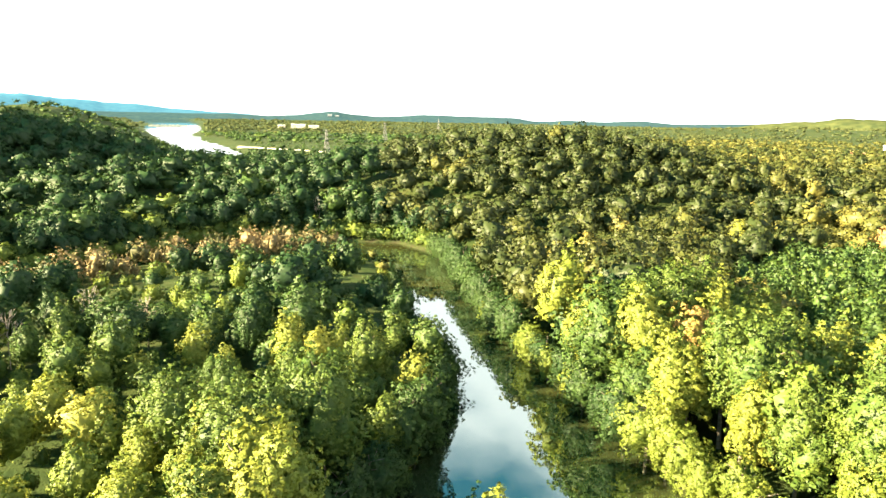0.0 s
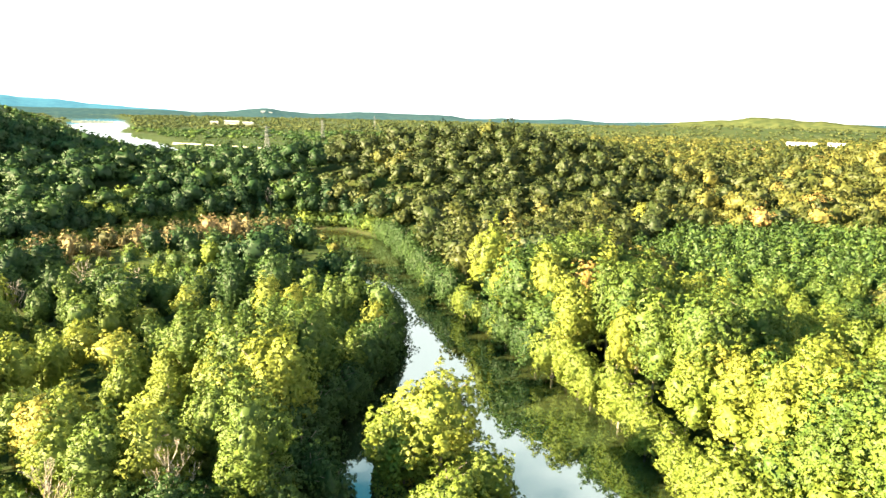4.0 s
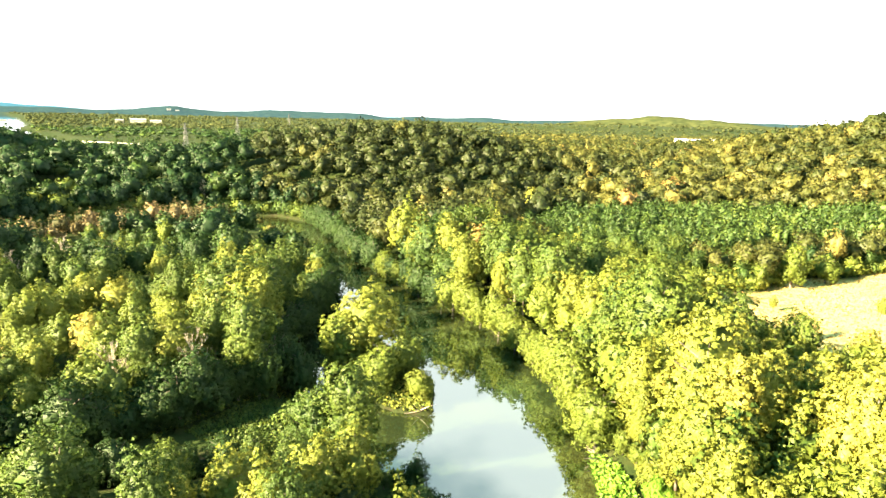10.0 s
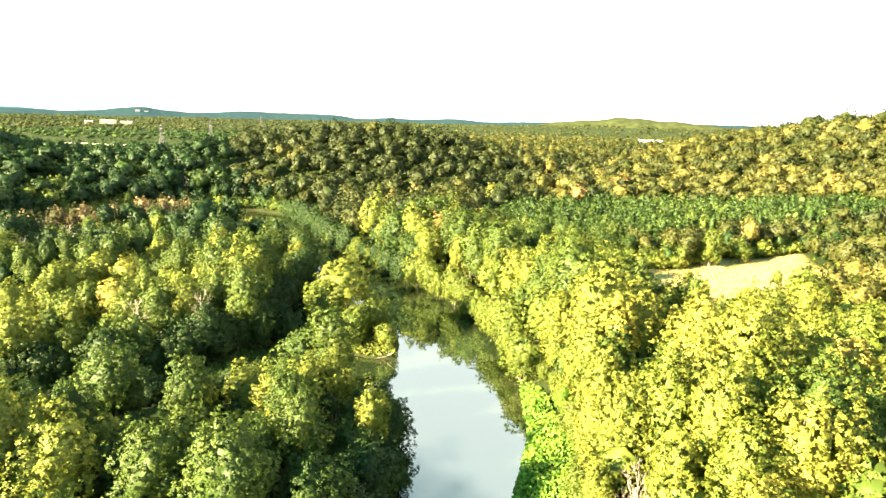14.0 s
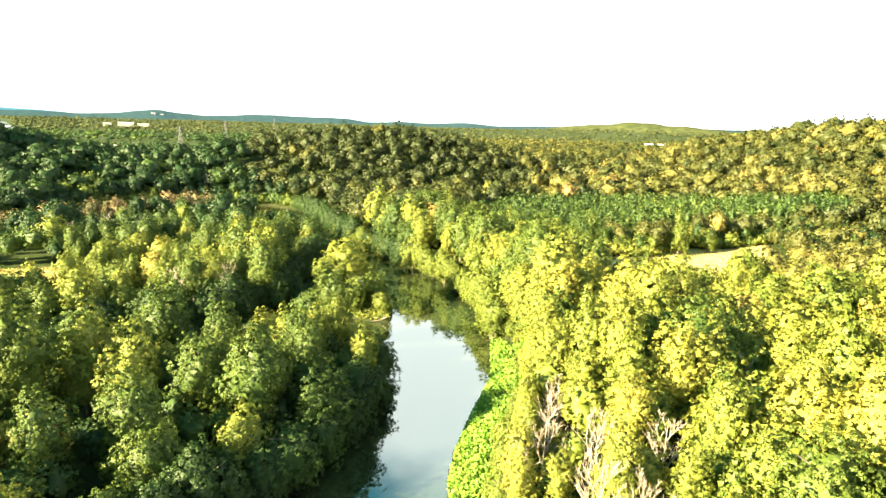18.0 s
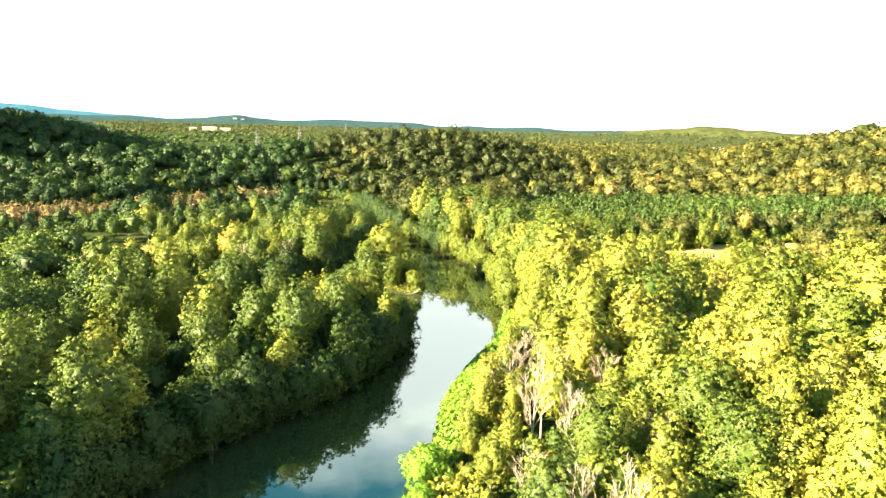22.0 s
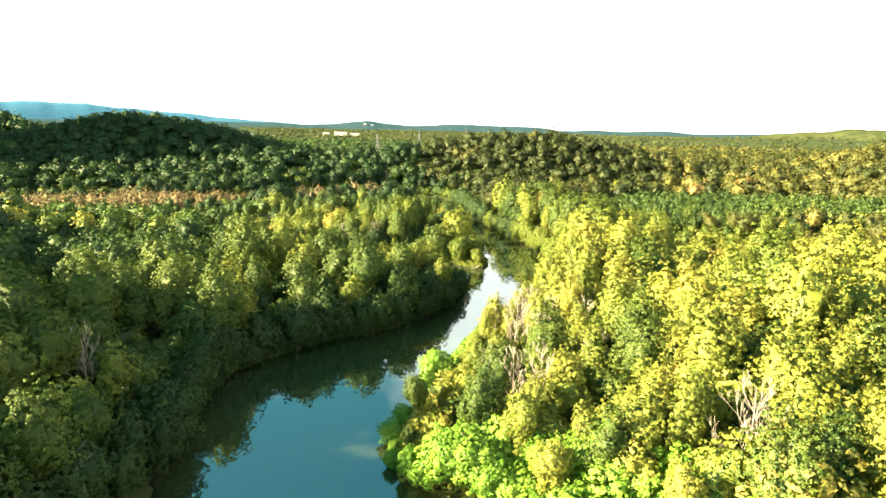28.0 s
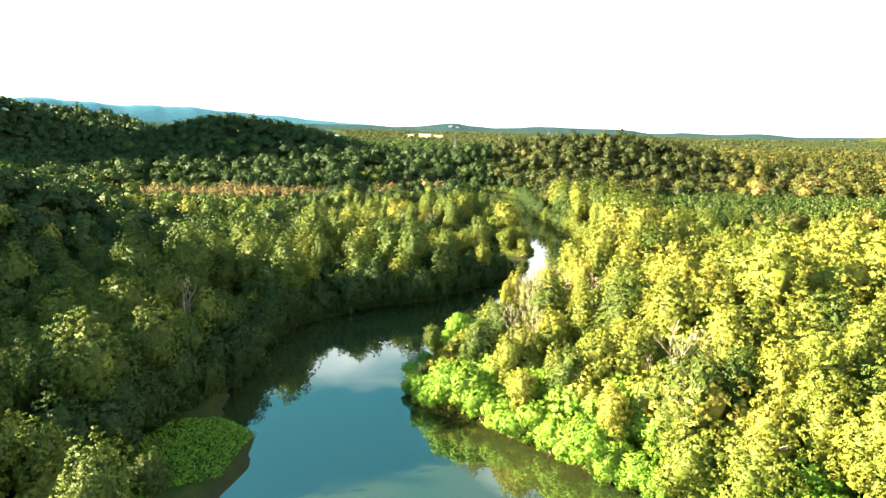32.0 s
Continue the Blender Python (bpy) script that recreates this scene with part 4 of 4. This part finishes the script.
def shore_fringe(name, label, line, n, hue, seed, deep=5.0, tall=1.6):
    """Undergrowth in a narrow strip along a bank."""
    r = np.random.default_rng(seed)
    spots = along(line, 0.12)
    pick = r.integers(0, len(spots), n)
    q = np.array(spots)[pick]
    back = r.uniform(-0.3, deep, n)
    p = q[:, :2] + q[:, 2:] * back[:, None]
    z = np.maximum(height(p[:, 0], p[:, 1]), 0)
    at = np.stack([p[:, 0], p[:, 1], z + r.uniform(0.1, tall, n) * np.clip(0.2 + back / 3, 0.1, 1)], 1)
    face, s_ = unit(n, r) + np.array([0, 0, 0.5]), r.uniform(0.35, 0.8, n)[:, None]
    side = np.cross(face, unit(n, r))
    side /= np.linalg.norm(side, axis=1, keepdims=True)
    up = np.cross(face, side)
    up /= np.linalg.norm(up, axis=1, keepdims=True)
    v = np.stack([at - up * s_ * .6, at + side * s_ * .5, at + up * s_ * .6, at - side * s_ * .5], 1).reshape(-1, 3)
    h = np.repeat(np.clip(hue + r.normal(0, 0.09, n), 0, 0.9), 4)
    ob = mesh_object(name, v, np.arange(n * 4).reshape(-1, 4), LEAF, None, (("hue", h), ("leaf", np.repeat(r.random(n), 4))))
    return tagged(ob, label, "plants", kind="stuff")


# west fringe has bank shade put into its low hue
shore_fringe("undergrowth", "undergrowth along west bank in greens darkened for shade", WEST_LINE, 9000, -0.05, 61)
shore_fringe("undergrowth", "olive undergrowth along sunny east bank", EAST_NORTH, 9000, 0.20, 62)
shore_fringe("undergrowth", "green undergrowth along west bank beyond island", WEST_NORTH, 7000, 0.22, 63)
shore_fringe("undergrowth", "bright undergrowth round wooded river bend", POINT, 16000, 0.38, 64, 9.0, 3.0)
shore_fringe("undergrowth", "green undergrowth between vines and wood", VINE_EDGE, 7000, 0.36, 67, 4.0, 1.6)
shore_fringe("undergrowth", "olive undergrowth behind vine-covered bank", EAST_STRIP, 9000, 0.42, 65, 7.0, 2.6)
shore_fringe("undergrowth", "dark undergrowth round backwater", SLOUGH_NORTH, 5000, 0.12, 66, 6.0, 2.2)


# ---- single trees that stand out ----
for kind, x, y, tall, wide, label in (
        ("light_green", 20, 42, 20.0, 1.35, "tall spreading yellow-green tree on small river island"), ("bank_olive", 26, 36, 11.0, 1.0, "leaning olive tree on small river island"),
        ("bank_olive", 15, 45, 15.5, 1.15, "olive tree beside island channel"), ("bank_olive", 20, 33, 12.0, 1.15, "yellow-green spreading tree on small river island"),
        ("bank_green", 18, 54, 11.0, 1.2, "dark green low tree on tip of river island"),
        ("bank_olive", 27, 28, 7.0, 1.1, "low olive willow on island bank"),
        ("rust", -38.6, -49.2, 15.0, 1.0, "tall golden-brown tree above dark west bank"), ("rust", 60, -1, 17.0, 1.05, "russet autumn tree above east bank"),
        ("rust", 229, 222, 19.0, 1.5, "large orange autumn tree in eastern wood"), ("bank_olive", 166, 74, 15.5, 0.85, "pale sunlit tree at edge of hay field"),
        ("bank_olive", 163, 79, 11.0, 0.9, "pale sunlit tree at edge of hay field"), ("bank_olive", 183, 76, 11.0, 1.1, "rounded tree at edge of hay field"),
        ("yellow", 133, 205, 19.0, 1.3, "bright yellow tree on wooded slope"), ("light_green", -6, 55, 21.5, 1.25, "big lit tree rising above west wood"),
        ("tall_green", -10, 66, 21.5, 1.2, "big green tree rising above west wood"), ("light_green", -3, -13, 15.5, 1.0, "sunlit tree at mouth of backwater"),
        ("light_green", 8, -8, 15.5, 0.9, "sunlit tree at mouth of backwater"), ("light_green", -17, -30, 14.5, 1.25, "sunlit yellow-green crown above dark west bank"),
        ("tall_green", 70, 22, 26.0, 1.2, "tall crown above east bank beside hay field"), ("olive", 58, 84, 20.0, 1.3, "tall crown on east bank"),
        ("olive", 163, 40, 8.0, 1.2, "small tree in hay field"), ("yellow", 126, 32, 8.5, 1.1, "small tree in hay field"), ("olive", 140, 55, 5.0, 1.3, "small tree in hay field")):
    plant(kind, x, y, tall / KINDS[kind][0], wide, label)


def bare_template(n, dense):
    """A leafless weathered tree: trunk, limbs and twigs."""
    r = random.Random(900 + n)
    root = new("bare_tree")
    tagged(root, "pale leafless dead tree with upright forked limbs", "dead tree", "dead trees")
    bm, twigs = bmesh.new(), bmesh.new()
    tube(bm, (0, 0, -0.5), (0.1, 0.1, 5), 0.16, 0.11, 7)
    tube(bm, (0.1, 0.1, 5), (0.3, -0.1, 12.5), 0.11, 0.025, 6)

    def grow(a, way, reach, girth, level):
        b = a + way * reach
        tube(twigs, a, b, girth, girth * 0.55, 5 if level < 2 else 3)
        if level >= 3:
            return
        for _ in range(dense if level else dense + 1):
            turn = Vector((r.uniform(-1, 1), r.uniform(-1, 1), r.uniform(0.0, 0.9)))
            grow(a + way * reach * r.uniform(0.35, 1.0), (way + turn * 0.6).normalized(), reach * r.uniform(0.45, 0.7), max(girth * 0.5, 0.018), level + 1)

    for k in range(9):
        t = k / 9
        a = Vector((0.1 + 0.2 * t, 0.1 - 0.2 * t, 3.2 + 8.0 * t))
        ang = k * 2.4 + r.uniform(-.4, .4)
        grow(a, Vector((math.cos(ang) * 0.6, math.sin(ang) * 0.6, 1.0)).normalized(), 3.8 - 2.2 * t, 0.062 - 0.03 * t, 0)
    part("trunk", bm, BARE, root)
    part("crown", twigs, BARE, root, "bare forked branches")
    return root


BARE_TREES = [bare_template(n, 3) for n in range(3)]
used = set()
for x, y, tall in BARE_SPOTS:
    n = int(rng.integers(0, 3))
    z = float(height(np.array([x * 1.0]), np.array([y * 1.0]))[0])
    m = pose(x, y, z, 0, 0, rng.uniform(0, 360))
    ob = copy_thing(BARE_TREES[n], m) if n in used else BARE_TREES[n]
    ob.matrix_basis = m
    used.add(n)
    ob.scale = (tall / 13.0,) * 3
for n in set(range(3)) - used:
    BARE_TREES[n].matrix_basis = pose(-80, 110, 3)


def driftwood(x, y, z, turn, n):
    r = random.Random(n)
    root = new("driftwood")
    tagged(root, "pale fallen branches stranded at river bank", "driftwood")
    root.matrix_basis = pose(x, y, z, 0, 0, turn)
    for k in range(7):
        bm = bmesh.new()
        a = Vector((r.uniform(-.8, .8), r.uniform(-.8, .8), 0.2))
        w = Vector((r.uniform(-1, 1), r.uniform(-.2, 1.3), r.uniform(-.05, .5))).normalized()
        mid = a + w * r.uniform(1.2, 2.2)
        tube(bm, a, mid, 0.14, 0.09)
        tube(bm, mid, mid + (w + Vector((r.uniform(-.5, .5), 0, r.uniform(-.2, .4)))) * 1.3, 0.09, 0.03)
        part("branch", bm, BARE, root)


driftwood(26.0, 25.5, 0.25, 190, 1)
driftwood(5.5, -26.0, 0.6, 40, 2)
driftwood(51.5, 1.0, 0.2, 120, 3)


# ---- far structures ----
def box(bm, x0, x1, y0, y1, z0, z1):
    v = [bm.verts.new(p) for p in ((x0, y0, z0), (x1, y0, z0), (x1, y1, z0), (x0, y1, z0), (x0, y0, z1), (x1, y0, z1), (x1, y1, z1), (x0, y1, z1))]
    for q in ((0, 3, 2, 1), (4, 5, 6, 7), (0, 1, 5, 4), (1, 2, 6, 5), (2, 3, 7, 6), (3, 0, 4, 7)):
        bm.faces.new([v[k] for k in q])


def pylon(x, y, tall, turn, label):
    """A lattice tower with three pairs of arms."""
    root = new("power_pylon")
    tagged(root, label, "pylon", "power pylons")
    z = float(height(np.array([x * 1.0]), np.array([y * 1.0]))[0])
    root.matrix_basis = pose(x, y, z, 0, 0, turn)
    levels = [0, 0.2, 0.38, 0.54, 0.68, 0.8, 0.9, 1.0]
    half = [tall * w for w in (0.11, 0.085, 0.066, 0.05, 0.036, 0.03, 0.024, 0.008)]
    for sx, sy in ((1, 1), (1, -1), (-1, -1), (-1, 1)):
        bm = bmesh.new()
        for k in range(7):
            tube(bm, (sx * half[k], sy * half[k], levels[k] * tall), (sx * half[k + 1], sy * half[k + 1], levels[k + 1] * tall), 0.22, 0.2, 4)
        part("leg", bm, STEEL, root)
    bm = bmesh.new()
    for k in range(7):
        for (ax, ay), (bx, by) in (((1, 1), (1, -1)), ((1, -1), (-1, -1)), ((-1, -1), (-1, 1)), ((-1, 1), (1, 1))):
            a, b = half[k], half[k + 1]
            tube(bm, (ax * a, ay * a, levels[k] * tall), (bx * b, by * b, levels[k + 1] * tall), 0.12, 0.12, 4)
            tube(bm, (bx * a, by * a, levels[k] * tall), (ax * b, ay * b, levels[k + 1] * tall), 0.12, 0.12, 4)
    part("bracing", bm, STEEL, root)
    for f, reach in ((0.72, 0.2), (0.84, 0.16), (0.95, 0.13)):
        for side in (1, -1):
            bm = bmesh.new()
            tube(bm, (0, 0.6, f * tall), (side * reach * tall, 0, f * tall + 0.6), 0.2, 0.1, 4)
            tube(bm, (0, -0.6, f * tall), (side * reach * tall, 0, f * tall + 0.6), 0.2, 0.1, 4)
            tube(bm, (0, 0, f * tall + 2.4), (side * reach * tall, 0, f * tall + 0.6), 0.15, 0.1, 4)
            part("arm", bm, STEEL, root)


pylon(-67, 653, 36, 30, "grey steel lattice power pylon above riverside trees")
pylon(-20, 1150, 36, 30, "grey steel lattice power pylon on valley floor")
pylon(120, 1900, 38, 30, "grey steel lattice power pylon on valley floor")


def building(name, label, x, y, z, long, deep, tall, turn, mat, bays, roof=ROOF, pitched=True):
    root = new(name)
    tagged(root, label, "building")
    root.matrix_basis = pose(x, y, z, 0, 0, turn)
    bm = bmesh.new()
    box(bm, -long / 2, long / 2, -deep / 2, deep / 2, -6, tall)
    part("wall", bm, mat, root)
    bm = bmesh.new()
    e, r_ = 0.6, deep * 0.16 if pitched else 0.3
    ridge_ = [bm.verts.new((sx * (long / 2 + e), 0, tall + r_)) for sx in (-1, 1)]
    low = [bm.verts.new((sx * (long / 2 + e), sy * (deep / 2 + e), tall + 0.02)) for sy in (-1, 1) for sx in (-1, 1)]
    for q in ((low[0], low[1], ridge_[1], ridge_[0]), (low[3], low[2], ridge_[0], ridge_[1]), (low[0], ridge_[0], low[2]), (low[1], low[3], ridge_[1])):
        bm.faces.new(q)
    part("roof", bm, roof, root)
    for k in range(bays):
        bm = bmesh.new()
        w = long / bays
        box(bm, -long / 2 + w * (k + 0.22), -long / 2 + w * (k + 0.78), -deep / 2 - 0.12, -deep / 2 + 0.3, tall * 0.35, tall * 0.72)
        part("window", bm, GLASS, root)


for x, y, long, deep, tall, bays in ((-300, 1940, 36, 18, 3, 6), (-346, 1906, 20, 12, 2, 4), (-252, 1912, 30, 12, 1.8, 5), (-322, 1960, 10, 8, 5, 3)):
    building("factory", "white industrial building across river valley", x, y, 12, long, deep, tall, 4, SAND, bays)
building("barn", "white farm building beside far field", 905, 1070, 6, 52, 18, 7, -38, WHITE, 5)
building("barn", "white farm building beside far field", 1010, 1100, 6, 30, 16, 6, -38, WHITE, 4)
building("house", "house with red-brown roof among eastern woods", 565, 734, 10, 30, 14, 7, -30, WHITE, 4, RED)
for x, y, tall in ((-440, 4020, 22), (-395, 4030, 16)):
    building("tower_block", "pale hazy tower block on far hills", x, y, 18, 22, 16, tall, 0, ROOF, 4, ROOF, False)

# river dam with its gate piers
dam = new("river_dam")
tagged(dam, "pale concrete river dam with gate piers far upstream", "dam")
dam.matrix_basis = pose(-760, 2150, 0, 0, 0, 10)
bm = bmesh.new()
box(bm, -60, 60, -4, 4, -2, 3)
part("wall", bm, SAND, dam)
for k in range(6):
    bm = bmesh.new()
    box(bm, -32 + 12 * k - 1.5, -32 + 12 * k + 1.5, -5, 5, -2, 5)
    part("pier", bm, SAND, dam)

# sand bar on the bend of the broad river
bx = np.linspace(0, 1, 40)
line_ = np.stack([np.interp(bx, [0, .5, 1], [-236, -165, -92]), np.interp(bx, [0, .5, 1], [952, 897, 852])], 1)
wide_ = 9 * np.sin(np.pi * bx) + 2
sv = np.concatenate([np.stack([line_[:, 0], line_[:, 1] - wide_, np.full(40, 0.1)], 1), np.stack([line_[:, 0] + 3, line_[:, 1] + wide_, np.full(40, 3.4)], 1)])
k_ = np.arange(39)
sand = mesh_object("sand_bar", sv, np.stack([k_, k_ + 1, k_ + 41, k_ + 40], 1), SAND)
tagged(sand, "pale sand bank along broad river", "sand bank", kind="structure")
